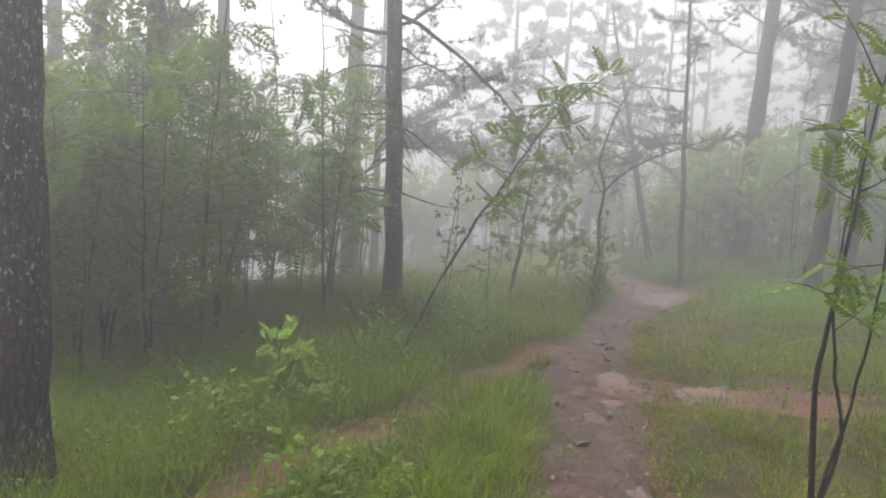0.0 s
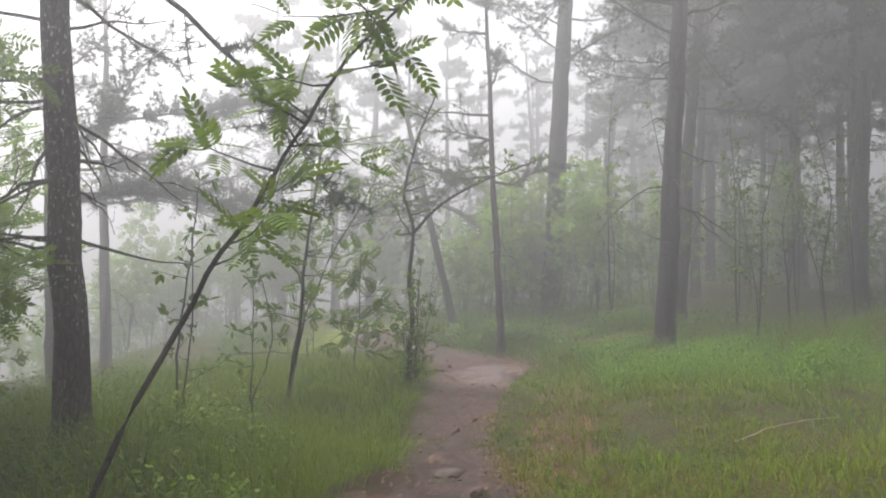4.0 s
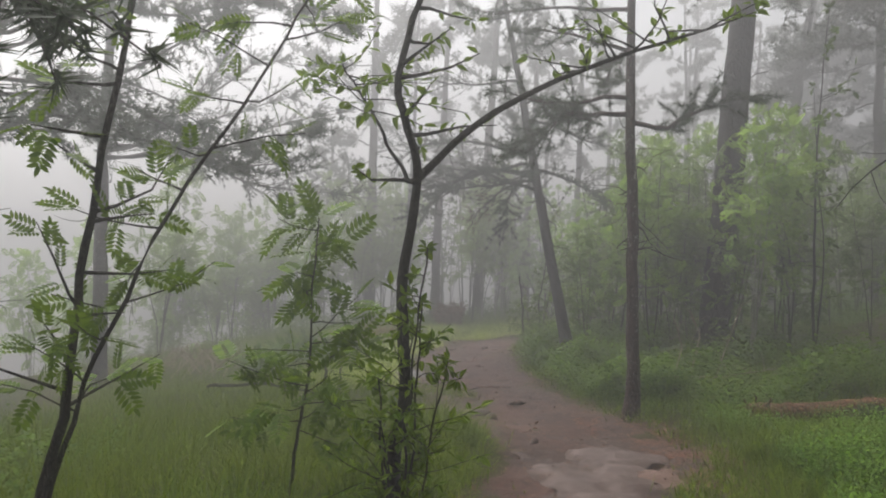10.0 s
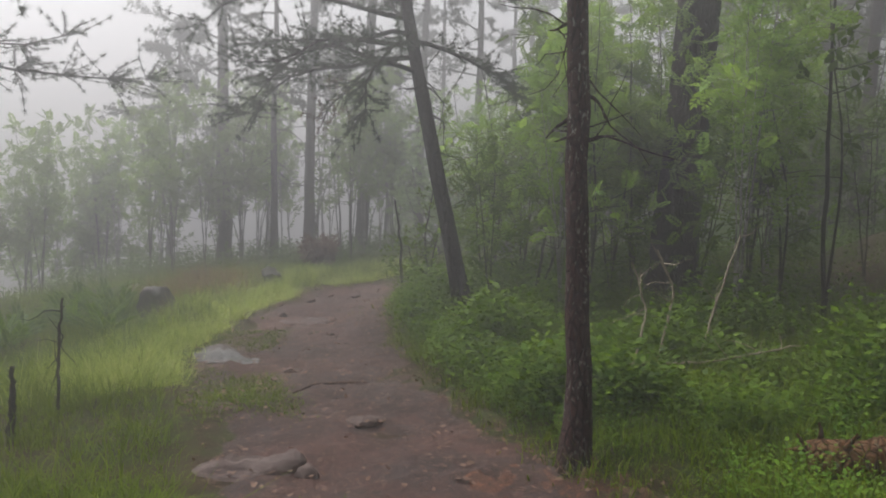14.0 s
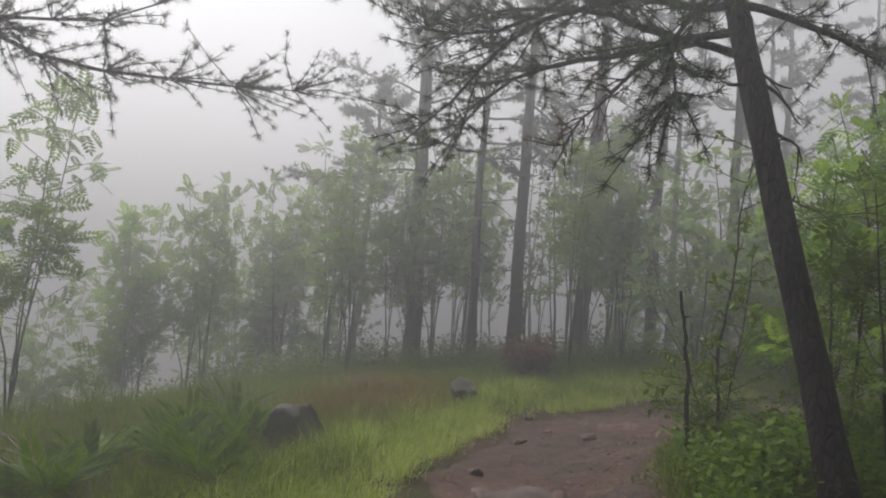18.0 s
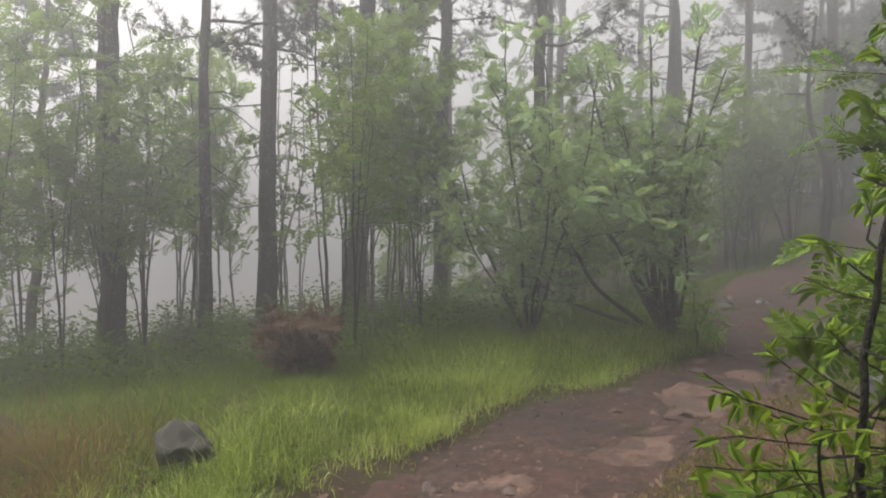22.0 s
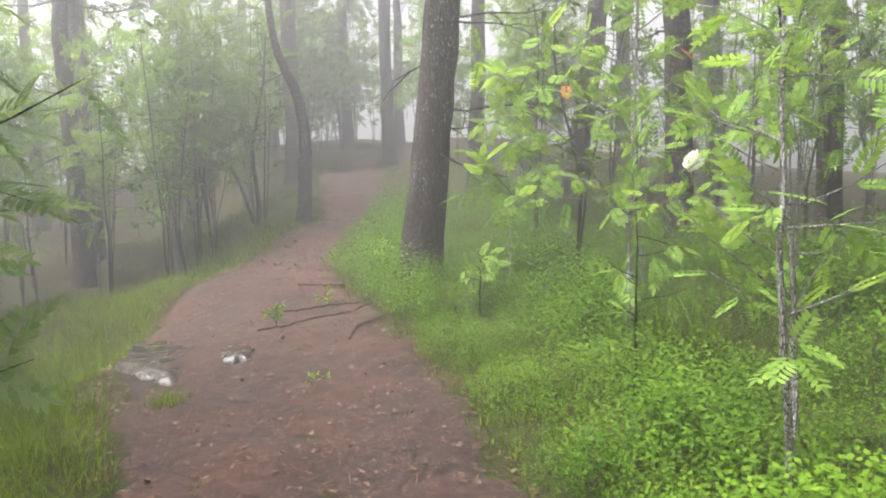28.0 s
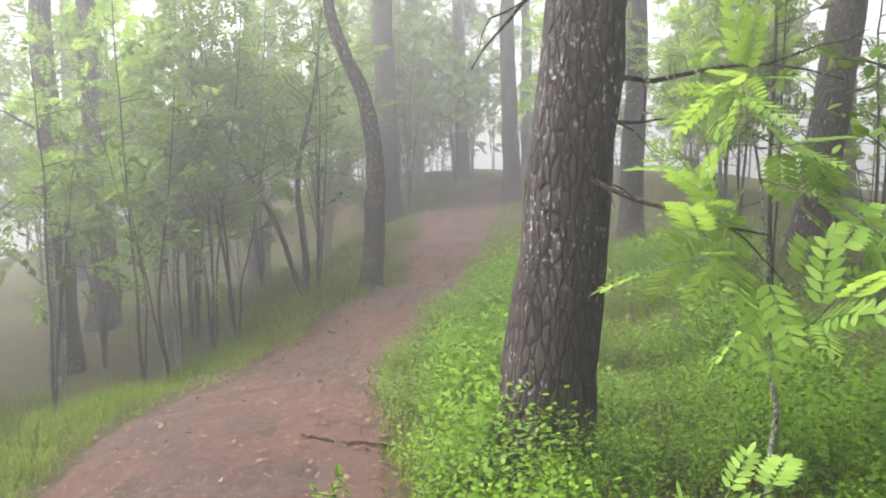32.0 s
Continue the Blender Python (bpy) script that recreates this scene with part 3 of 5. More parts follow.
def broad_leaf(detail=True):
    """A pointed oval leaf on a stalk, one long, folded along its midrib."""
    if detail:
        ys = np.array([0.12, 0.22, 0.38, 0.55, 0.72, 0.87, 1.02])
        half = np.array([0.0, 0.13, 0.215, 0.22, 0.165, 0.085, 0.0])
        drop = -0.12 * (ys - 0.12) ** 2
        mid = [np.array([0, y, z]) for y, z in zip(ys, drop)]
        v = mid + [np.array([sgn * h, y, z + 0.22 * h]) for sgn in (-1, 1) for y, z, h in zip(ys[1:-1], drop[1:-1], half[1:-1])]
        f = []
        for o in (7, 12):
            f += [(0, 1, o), (5, 6, o + 4)]
            for k in range(4):
                f += [(1 + k, 2 + k, o + k + 1), (1 + k, o + k + 1, o + k)]
    else:
        v, f = leaflet(np.array([0, 0.12, 0.0]), (0, 1, -0.1), (1, 0, 0), 0.9, 0.44, True)
    b = len(v)
    v += [np.array([-0.012, 0, 0]), np.array([0.012, 0, 0]), np.array([0, 0.16, 0])]
    return np.array(v, float), f + [(b, b + 1, b + 2)]


ROWAN_HI, ROWAN_LO, BROAD_HI, BROAD_LO = rowan_leaf(True), rowan_leaf(False, 5, 0.15), broad_leaf(), broad_leaf(False)


def leafy_wood(stem, rng, wood, spots, dirs, branches=8, low=0.3, reach=0.7, leaves=5, rise=0.35, r=0.008):
    """Side branches along a stem, with places and directions for leaves."""
    n = len(stem)
    for b in range(branches):
        s = low + (0.98 - low) * (b + rng.random()) / branches
        p = np.array([np.interp(s * (n - 1), np.arange(n), stem[:, i]) for i in range(3)])
        a = rng.uniform(0, 6.283)
        br = wander(p, (math.cos(a), math.sin(a), rise + rng.normal(0, 0.2)), reach * rng.uniform(0.5, 1.2) * (1.25 - 0.6 * s), 5, rng, 0.16, 0.02)
        k = np.array([0, 1, 3, 5])
        wood.tube(br[k], np.linspace(r, 0.0025, 4), 3)
        for _ in range(leaves):
            k = rng.uniform(1.5, 5)
            q = np.array([np.interp(k, np.arange(6), br[:, i]) for i in range(3)])
            spots.append(q)
            dirs.append((br[-1] - br[0]) / reach * 0.7 + rng.normal(0, 0.55, 3) + [0, 0, -0.05])
    for _ in range(leaves):
        spots.append(stem[-1]), dirs.append(rng.normal(0, 0.7, 3) + [0, 0, 0.35])


def sapling(x, y, stems, label, category="sapling", group="", leaf="rowan", material=None, bark=None, branches=8, leaves=5, low=0.35, reach=0.6, size=0.2,
            detail=True, seed=0, single=False, name="rowan_sapling", rise=0.35, z=None, thin=0.4):
    """A young tree. stems: lists of (dx, dy, dz) knots from the foot, with a foot radius each."""
    rng = np.random.default_rng(seed + 900)
    t = thing(name, x, y, (zat(x, y) if z is None else z) - 0.03, label, category, group)
    spots, dirs, twigs = [], [], Shape()
    for knots, r, *start in stems:
        kn = np.array([start[0] if start else (0, 0, 0)] + list(knots), float)
        u = np.linspace(0, len(kn) - 1, 5 * len(kn))
        ln = np.stack([np.interp(u, np.arange(len(kn)), kn[:, i]) for i in range(3)], -1)
        for _ in range(2):
            ln[1:-1] = 0.25 * ln[:-2] + 0.5 * ln[1:-1] + 0.25 * ln[2:]
        ln[2:, :2] += np.cumsum(rng.normal(0, 0.008, (len(ln) - 2, 2)), 0)
        stem = Shape()
        stem.tube(ln, np.linspace(r, max(0.004, r * 0.25), len(ln)), 8 if detail else 5, 0.05, rng)
        part("stem", stem, bark or SAP_BARK, t)
        leafy_wood(ln, rng, twigs, spots, dirs, branches, low, reach, leaves, rise, r * thin)
    if twigs.n:
        tagged(part("branchwork", twigs, bark or SAP_BARK, t), kind="stuff")
    tv, tf = (BROAD_HI if detail else BROAD_LO) if leaf == "broad" else (ROWAN_HI if detail else ROWAN_LO)
    mt = material or (BROAD if leaf == "broad" else ROWAN)
    spots, dirs = np.array(spots), np.array(dirs)
    turns, sizes = frames_along(dirs, rng), rng.uniform(0.7, 1.2, len(spots)) * size
    if single:
        one = Shape()
        one.add(tv, [np.array(tf)])
        me = one.mesh("leaf", mt, True)
        for p, m, s in zip(spots, turns, sizes):
            ob = new("leaf", me)
            ob.parent = t
            ob.matrix_basis = Matrix.Translation(p) @ Matrix([list(map(float, row)) for row in m]).to_4x4() @ Matrix.Scale(float(s), 4)
    else:
        fol = Shape()
        fol.stamp(tv, tf, spots, turns, sizes)
        tagged(part("foliage", fol, mt, t), kind="stuff")
    return t


def fog_material(name, density):
    m = bpy.data.materials.new(name)
    m.use_nodes = True
    m.node_tree.nodes.clear()
    out = m.node_tree.nodes.new("ShaderNodeOutputMaterial")
    sc = m.node_tree.nodes.new("ShaderNodeVolumeScatter")
    sc.inputs["Density"].default_value, sc.inputs["Anisotropy"].default_value = density, 0.62
    m.node_tree.links.new(sc.outputs[0], out.inputs["Volume"])
    return m


_b = bmesh.new()
bmesh.ops.create_cube(_b, size=1.0, matrix=Matrix.Translation((8, 22, -13)) @ Matrix.Diagonal((170, 170, 54, 1)))
_m = bpy.data.meshes.new("fog_bank")
_b.to_mesh(_m), _b.free()
_m.materials.append(fog_material("fog", 0.033))
tagged(new("fog_bank", _m), "thin grey fog hanging between the trees", "fog", kind="stuff")

# pines that the walker passes
pine(-2.45, 4.7, 0.17, 13, (-0.02, 0), 6, 12, 2, 1, snag=0.6, label="rough pine trunk flecked with white lichen, in grass")
pine(-7.7, 16, 0.2, 15, (-0.03, 0), 4.5, 16, 8, 2, density=1.3)
pine(-5.4, 13, 0.16, 14, (-0.04, 0), 4, 16, 8, 3, density=1.3)
pine(-3.9, 11, 0.17, 14, (-0.05, 0), 4, 16, 8, 4, density=1.3)
pine(-5.0, 18.5, 0.2, 15, (-0.03, 0), 4, 16, 8, 5, density=1.3)
pine(-0.68, 11.7, 0.14, 14, (-0.04, 0), 3.6, 18, 18, 6, reach=2.6, extra=[(4.3, (1, -0.25, 0.02), 3.6), (4.0, (-1, -0.2, 0.0), 2.5)])
pine(-2.4, 21.6, 0.27, 15, (-0.02, 0), 4.6, 8, 10, 7, reach=3.2, density=1.4, size=0.14,
     extra=[(4.2, (1, 0.05, 0.0), 4.6), (4.6, (1, 0.35, 0.05), 5.2), (4.9, (1, -0.3, 0.05), 4.4), (3.9, (1, -0.6, -0.05), 3.6), (5.4, (1, 0.1, 0.1), 5.0), (5.0, (0.6, -1, 0.05), 3.6)])
pine(5.9, 19.6, 0.078, 9, (-0.025, 0), 3.4, 8, 14, 8, RED_BARK, fine=True, reach=1.8, snag=0.3, label="slender pine with reddish bark and lichen at its foot",
     extra=[(3.6, (-1, 0.2, 0.05), 1.6), (3.5, (1, 0.3, 0.1), 1.5)])
pine(8.95, 24.0, 0.29, 17, (0.06, 0), 6.2, 26, 6, 9, DARK_BARK, density=1.5, reach=3.4, label="very thick dark pine among leafy undergrowth")
pine(7.84, 16.73, 0.178, 16, (0.06, 0), 5.4, 26, 9, 10, DARK_BARK, snag=2.4, density=1.5, reach=3.4, label="stout dark pine leaning slightly, in bilberry scrub")
pine(10.3, 20.2, 0.17, 13, (0.12, 0), 4.8, 22, 8, 11, density=1.5, reach=3.0)
pine(14, 25, 0.15, 13, (0.06, 0), 4.5, 12, 8, 12, density=1.3)
for _i, (_x, _y, _r) in enumerate([(19.6, 22.2, .13), (26.5, 30.0, .17), (17.5, 22.5, .2), (19.5, 27.5, .18), (20.6, 26.2, .15), (21, 33.5, .17), (24, 41.0, .18), (20.5, 30.5, .14)]):
    pine(_x, _y, _r, 13, (0.03, 0), 4.8, 14, 7, 40 + _i, density=1.3)
FP = dict(density=1.2, size=0.15)
pine(3.1, 38, 0.2, 14, (-0.01, 0), 4.2, 16, 10, 13, reach=2.8, **FP)
pine(4.5, 38.8, 0.11, 12, (0.0, 0), 4, 12, 10, 14, **FP)
pine(5.5, 39.3, 0.17, 14, (0.02, 0), 4.2, 14, 12, 15, **FP)
pine(7.1, 39.5, 0.2, 15, (0.03, 0), 4.5, 14, 10, 16, **FP)
pine(9.2, 41, 0.16, 14, (0.02, 0), 4.5, 14, 10, 17, **FP)
pine(1.0, 42.5, 0.13, 10, (0.04, 0), 4.5, 14, 6, 60, curve=0.03, **FP)
pine(10.6, 39.6, 0.15, 13, (0.02, 0), 4.5, 12, 8, 61, **FP)
pine(16.95, 37.25, 0.24, 15, (0.077, -0.092), 5, 12, 7, 18, sides=20, label="thick pine with furrowed bark and pale lichen flecks, beside the path",
     extra=[(3.6, (-1, -0.1, 0.5), 2.6), (4.1, (-0.9, 0.4, 0.45), 2.4)])
pine(24.6, 47, 0.25, 15, (-0.02, 0), 5, 12, 6, 19)
pine(27.5, 46.2, 0.2, 15, (0.02, 0), 5, 12, 6, 20)
for _i, (_x, _y, _r) in enumerate([(28.5, 52, .17), (31.5, 49.5, .2), (25.5, 52.5, .16), (33, 55, .18), (14, 46.5, .16), (15.8, 49.5, .2), (20, 51.5, .18), (11.5, 48, .15)]):
    pine(_x, _y, _r, 13, (0.0, 0), 4.6, 12, 6, 80 + _i)
pine(18.5, 46.7, 0.2, 14, (-0.02, 0), 5, 12, 6, 21)
pine(17.4, 45.2, 0.17, 14, (-0.02, 0), 5, 12, 6, 62)
pine(22.1, 48.1, 0.18, 14, (0, 0), 5, 12, 6, 22)
pine(22.0, 37.7, 0.2, 14, (0.1, -0.1), 5, 12, 6, 23)
pine(18.5, 32.2, 0.18, 14, (0.03, -0.03), 5, 12, 6, 24)
LEAN_PINE = pine(6.57, 24.65, 0.112, 8.5, (-0.15, 0.24), 4.0, 10, 9, 25, DARK_BARK, reach=2.4, density=1.5, snag=0.5, size=0.085, fine=True, label="crooked young pine with broken side branches",
                 extra=[(3.1, (-1, 0.15, 0.03), 2.2), (3.3, (-1, 0.5, 0.05), 2.7), (3.5, (-0.9, -0.45, 0.08), 2.3), (3.8, (-1, 0.0, 0.06), 2.7), (3.6, (-1, -0.2, 0.06), 2.6), (3.5, (0.9, 0.3, 0.2), 1.8), (3.7, (0.3, 1, 0.2), 2.0), (3.4, (-0.6, -1, 0.15), 2.2)])
_r = np.random.default_rng(77)
_w, _t = Shape(), Shape()
_m = wander((-0.5, 0.80, 3.35), (-0.95, 0.25, -0.75), 1.6, 12, _r, 0.17, -0.02)
_w.tube(_m, np.linspace(0.026, 0.006, 13), 6)
_where, _along = [], []
for _i in range(7, 13):
    for _ in range(5):
        _q = wander(_m[_i], _m[_i] - _m[_i - 1] + _r.normal(0, 0.2, 3), 0.3, 3, _r, 0.2, -0.05)
        _w.tube(_q, np.linspace(0.006, 0.003, 4), 4)
        _where += [_q[2], _q[3]]
        _along += [_q[2] - _q[1], _q[3] - _q[2]]
_t.stamp(NEEDLE_V, NEEDLE_F, _where, frames_along(np.array(_along), _r), _r.uniform(0.07, 0.10, len(_where)))
part("dead_limb", _w, PINE_BARK, LEAN_PINE)
tagged(part("brown_needle_mass", _t, BROWN_NEEDLE, LEAN_PINE, "withered red-brown needles", smooth=False), kind="stuff")
pine(-2.2, 26.5, 0.15, 10, (0.0, 0), 5.0, 4, 3, 26, reach=2.4, density=1.7, size=0.08, fine=True, extra=[(4.4, (1, -0.12, -0.01), 4.6), (4.55, (1, -0.25, 0.0), 4.0), (4.45, (1, 0.03, 0.0), 5.0), (4.7, (1, -0.35, -0.02), 4.2), (4.6, (1, 0.2, 0.0), 4.4), (4.85, (1, -0.05, 0.0), 5.0)])

# taller pines added behind; their dense, mostly unseen crowns shade wood and fog
SHADE_PINE = pine(-30, -30, 0.19, 16, (0.02, 0), 6.5, 22, 3, 27, density=2.4, reach=3.9, size=0.19, z=0, label="added tall dark pine back in the wood, its crown shading the fog")
for _i, (_x, _y) in enumerate([(22.3, 28.4), (20.2, 18.4), (18.6, 20.0), (15.8, 18.6), (15.5, 12.0), (16.5, 21.5), (18.0, 25.5), (22.6, 21.0), (17.0, 28.6), (21.5, 24.0), (19.5, 35.0), (23.0, 32.0), (17.0, 14.5), (17.3, 17.5), (28.5, 39.5),
                               (26.0, 36.5), (30.2, 50.2), (33.5, 50.5), (29.0, 54.0)]):
    copy_thing(SHADE_PINE, pose(_x, _y, zat(_x, _y) - 0.05, 0, 0, 77 * _i))
for _o in (*SHADE_PINE.children_recursive, SHADE_PINE):
    bpy.data.objects.remove(_o)

# ---- stones, log, sticks ----
def stone(name, x, y, sx, sy, sz, material, label, seed, sink=0.35, turn=0.0, flat=0.0, category="rock", z=None, top=None, fine=4):
    """A weathered stone: an uneven dome, partly sunk in the ground."""
    rng = np.random.default_rng(seed)
    bm = bmesh.new()
    bmesh.ops.create_icosphere(bm, subdivisions=fine, radius=1.0)
    off = Vector(rng.uniform(-50, 50, 3))
    cuts = [(Vector(rng.normal(0, 1, 3)).normalized(), rng.uniform(0.5, 0.8)) for _ in range(11)]
    for v in bm.verts:
        n = v.co.normalized()
        k = 1 + 0.30 * noise.noise(n * 1.3 + off) + 0.16 * noise.noise(n * 3.1 + off) + 0.07 * noise.noise(n * 8 + off)
        v.co = n * k
        if top is None:
            for d, c in cuts:
                v.co -= d * max(0.0, v.co.dot(d) - c)
            v.co += n * (0.05 * noise.noise(n * 4 + off) + 0.03 * noise.noise(n * 14 + off))
        if flat and v.co.z > flat:
            v.co.z = flat + (v.co.z - flat) * 0.12 + 0.05 * noise.noise(n * 5 + off)
        v.co = Vector((v.co.x * sx, v.co.y * sy, v.co.z * sz))
        if top is not None:
            v.co.z += 0.05 * noise.noise(Vector((v.co.x * 3.5, v.co.y * 3.5, 0)) + off) + 0.035 * noise.noise(Vector((v.co.x * 11, v.co.y * 11, 0)) + off) + 0.02 * noise.noise(Vector((v.co.x * 27, v.co.y * 27, 3)) + off)
    me = bpy.data.meshes.new(name)
    for f in bm.faces:
        f.smooth = True
    bm.to_mesh(me), bm.free()
    me.materials.append(material)
    ob = new(name, me)
    z0 = zat(x, y) if z is None else z
    ob.location, ob.rotation_euler = (x, y, z0 + (top - sz if top is not None else sz * (0.5 - 1.5 * sink))), (0, 0, turn)
    return tagged(ob, label, category)


for _i, (_line, _half) in enumerate(zip(SIDE_TRAILS, SIDE_HALF)):
    build_strip("side_trail", _line, np.full(len(_line), _half), 8 + _i, "narrow strip of orange-brown needle litter", ORANGE_LITTER).name = "side_trail"
for _n, (_x, _y, _sx, _sy, _mt, _top, _lb) in enumerate([
        (5.15, 17.75, 0.62, 0.55, ROCK, 0.055, "flat pinkish bedrock slab showing in the path"), (4.75, 17.0, 0.62, 0.72, ROCK, 0.05, "flat pinkish bedrock slab showing in the path"), (4.45, 16.1, 0.55, 0.6, ROCK, 0.045, "worn bedrock slab showing in the path"), (5.35, 17.0, 0.35, 0.3, PINK_ROCK, 0.05, "pale edge of bedrock beside orange needles"), (1.95, 7.95, 0.55, 0.34, PINK_ROCK, 0.05, "low pink rock beside the muddy path"),
        (2.7, 7.45, 0.6, 0.3, PINK_ROCK, 0.04, "low pink rock in bare soil"), (3.6, 24.0, 0.55, 0.35, LIGHT_ROCK, 0.05, "grey rock slab at the edge of the path"),
        (4.7, 26.25, 0.42, 0.22, ROCK, 0.05, "pale flat stone in the path"), (4.05, 20.15, 0.42, 0.22, ROCK, 0.05, "wet grey stone in dark soil"),
        (7.75, 30.4, 0.95, 0.6, PINK_ROCK, -0.004, "smooth pinkish rock worn by feet"), (9.0, 31.45, 0.85, 0.6, PINK_ROCK, 0.0, "pale sandy rock worn smooth in the path"), (10.0, 32.3, 0.6, 0.42, PINK_ROCK, -0.004, "pale sandy rock worn smooth in the path"), (6.3, 29.9, 0.35, 0.3, PINK_ROCK, 0.0, "smooth pinkish rock worn by feet")]):
    stone("bedrock_slab", _x, _y, _sx, _sy, 0.11, _mt, _lb, 21 + _n, 0.5, 0.4 * _n, top=_top - 0.022)
stone("boulder", 2.5, 28.15, 0.42, 0.36, 0.44, GREY_ROCK, "dark mossy boulder in tall grass", 31, 0.2, 0.3)
stone("boulder", 4.3, 30.7, 0.34, 0.28, 0.28, GREY_ROCK, "dark mossy stone in long grass", 32, 0.3, 0.9)
stone("boulder", 2.9, 31.8, 0.5, 0.4, 0.25, GREY_ROCK, "low stone overgrown with dry grass", 33, 0.4, 0.2)
_b = bmesh.new()
bmesh.ops.create_cube(_b, size=1.0, matrix=Matrix.Diagonal((0.66, 0.15, 0.27, 1)))
for _v in _b.verts:
    if _v.co.z > 0:
        _v.co.z -= 0.17 * max(0.0, _v.co.x + 0.2) / 0.5
        _v.co.x = _v.co.x * 0.93 - 0.015
        _v.co.y += 0.05
bmesh.ops.subdivide_edges(_b, edges=_b.edges[:], cuts=14, use_grid_fill=True)
bmesh.ops.smooth_vert(_b, verts=_b.verts[:], factor=0.5, use_axis_x=True, use_axis_y=True, use_axis_z=True)
for _v in _b.verts:
    _v.co += Vector((0.4, 0.6, 0.8)) * 0.06 * noise.noise(_v.co * 5) + Vector((0.5, 0.9, 0.7)) * 0.03 * noise.noise(_v.co * 15) + Vector((0.5, 0.9, 0.5)) * 0.012 * noise.noise(_v.co * 40)
_m = bpy.data.meshes.new("boulder")
_b.to_mesh(_m), _b.free()
_m.materials.append(LIGHT_ROCK)
_o = new("boulder", _m)
_o.location, _o.rotation_euler = (10.13, 30.46, zat(10.13, 30.46) + 0.07), (0.12, 0.05, -0.78)
tagged(_o, "small grey wedge-shaped stone beside the path", "rock")
for _i, (_x, _y, _s) in enumerate([(4.9, 28.6, .09), (5.3, 29.4, .07), (5.7, 29.0, .10), (5.1, 29.9, .06), (8.3, 31.9, .05), (14.7, 37.2, .06), (6.2, 29.6, .06), (4.4, 27.9, .08), (1.5, 6.6, .06), (2.0, 9.1, .05), (1.1, 5.7, .07), (4.2, 22.6, .05), (4.9, 24.7, .05)]):
    stone("pebble", _x, _y, _s, _s * 0.7, _s * 0.45, (ROCK, PINK_ROCK)[_i % 2], "small flat stone on the path", 40 + _i, 0.3, _i * 1.3, category="stone")

_r = np.random.default_rng(555)
for _i in range(46):
    _k = _r.integers(2, 13)
    _u, _w = _r.random(), _r.uniform(-0.85, 0.85)
    _p = TRAIL_LINE[_k] * (1 - _u) + TRAIL_LINE[_k + 1] * _u
    _d = (TRAIL_LINE[_k + 1] - TRAIL_LINE[_k]) / np.linalg.norm(TRAIL_LINE[_k + 1] - TRAIL_LINE[_k])
    _x, _y = _p + _w * TRAIL_HALF[_k] * np.array([_d[1], -_d[0]])
    _s = _r.uniform(0.05, 0.17)
    stone("embedded_stone", float(_x), float(_y), _s, _s * _r.uniform(0.5, 0.9), 0.05, (ROCK, PINK_ROCK)[_i % 2], "worn stone set in the trodden soil of the path", 600 + _i, 0.5, float(_r.uniform(0, 6)), top=float(_r.uniform(-0.03, 0.004)), category="stone", fine=3)


def stick(name, pts, r, material, label, category, sides=7, seed=0, rough=0.08, twigs=0, crook=0.35):
    """A crooked piece of wood through world points (x, y, height over the ground)."""
    rng = np.random.default_rng(seed + 60)
    p = np.array([(x, y, zat(x, y) + h) for x, y, h in pts])
    u = np.linspace(0, len(p) - 1, 6 * len(p))
    ln = np.stack([np.interp(u, np.arange(len(p)), p[:, i]) for i in range(3)], -1)
    ln[1:-1] += rng.normal(0, r * crook, (len(ln) - 2, 3))
    s = Shape()
    s.tube(ln, np.linspace(r, r * 0.55, len(ln)), sides, rough, rng)
    c0, offshoots = ln[0].copy(), []
    for k in (0, -1):
        ring = s.v[0][:sides] if k == 0 else s.v[0][-sides:]
        s.add(np.vstack([ring, ring.mean(0)[None]]), [np.array([(i, (i + 1) % sides, sides) for i in range(sides)])])
    for _ in range(twigs):
        i = rng.integers(len(ln) // 3, len(ln))
        w = wander(ln[i], rng.normal(0, 1, 3) * [1, 1, 0.6] + [0, 0, 0.4], rng.uniform(0.15, 0.45), 5, rng, 0.25)
        sp = Shape()
        sp.tube(w - c0, np.linspace(r * 0.45, 0.002, 6), 4)
        offshoots.append(sp)
    s.v = [v - c0.astype(np.float32) for v in s.v]
    ob = part(name, s, material)
    for sp in offshoots:
        part("side_twig", sp, material, ob)
    ob.location = c0
    return tagged(ob, label, category)


LOG_WOOD = bark_material("rotting_log", (0.085, 0.040, 0.020), (0.24, 0.125, 0.06), (0.16, 0.17, 0.11), 0.9, 0.60)
MOSSY_BARK = bark_material("mossy_log_bark", (0.045, 0.042, 0.028), (0.12, 0.115, 0.08), (0.10, 0.15, 0.04), 1.4, 0.52)
LOG = stick("fallen_log", [(7.05, 18.95, .12), (7.6, 18.74, .17), (8.2, 18.52, .20), (8.9, 18.28, .21)], 0.112, LOG_WOOD, "rotting orange-brown log, half covered by mossy bark, lying in grass", "log", 16, 1, 0.05, crook=0.07)
_r = np.random.default_rng(61)
_u = np.linspace(0, 1, 16)
_line = np.stack([1.0 + 1.0 * _u, -0.36 - 0.38 * _u, 0.125 + 0.07 * _u + 0.01 * np.sin(9 * _u)], -1)
_s = Shape()
_s.tube(_line, 0.103 - 0.03 * _u + 0.008 * np.sin(14 * _u), 16, 0.06, _r)
part("bark_sleeve", _s, MOSSY_BARK, LOG, "grey mossy bark still on the log")
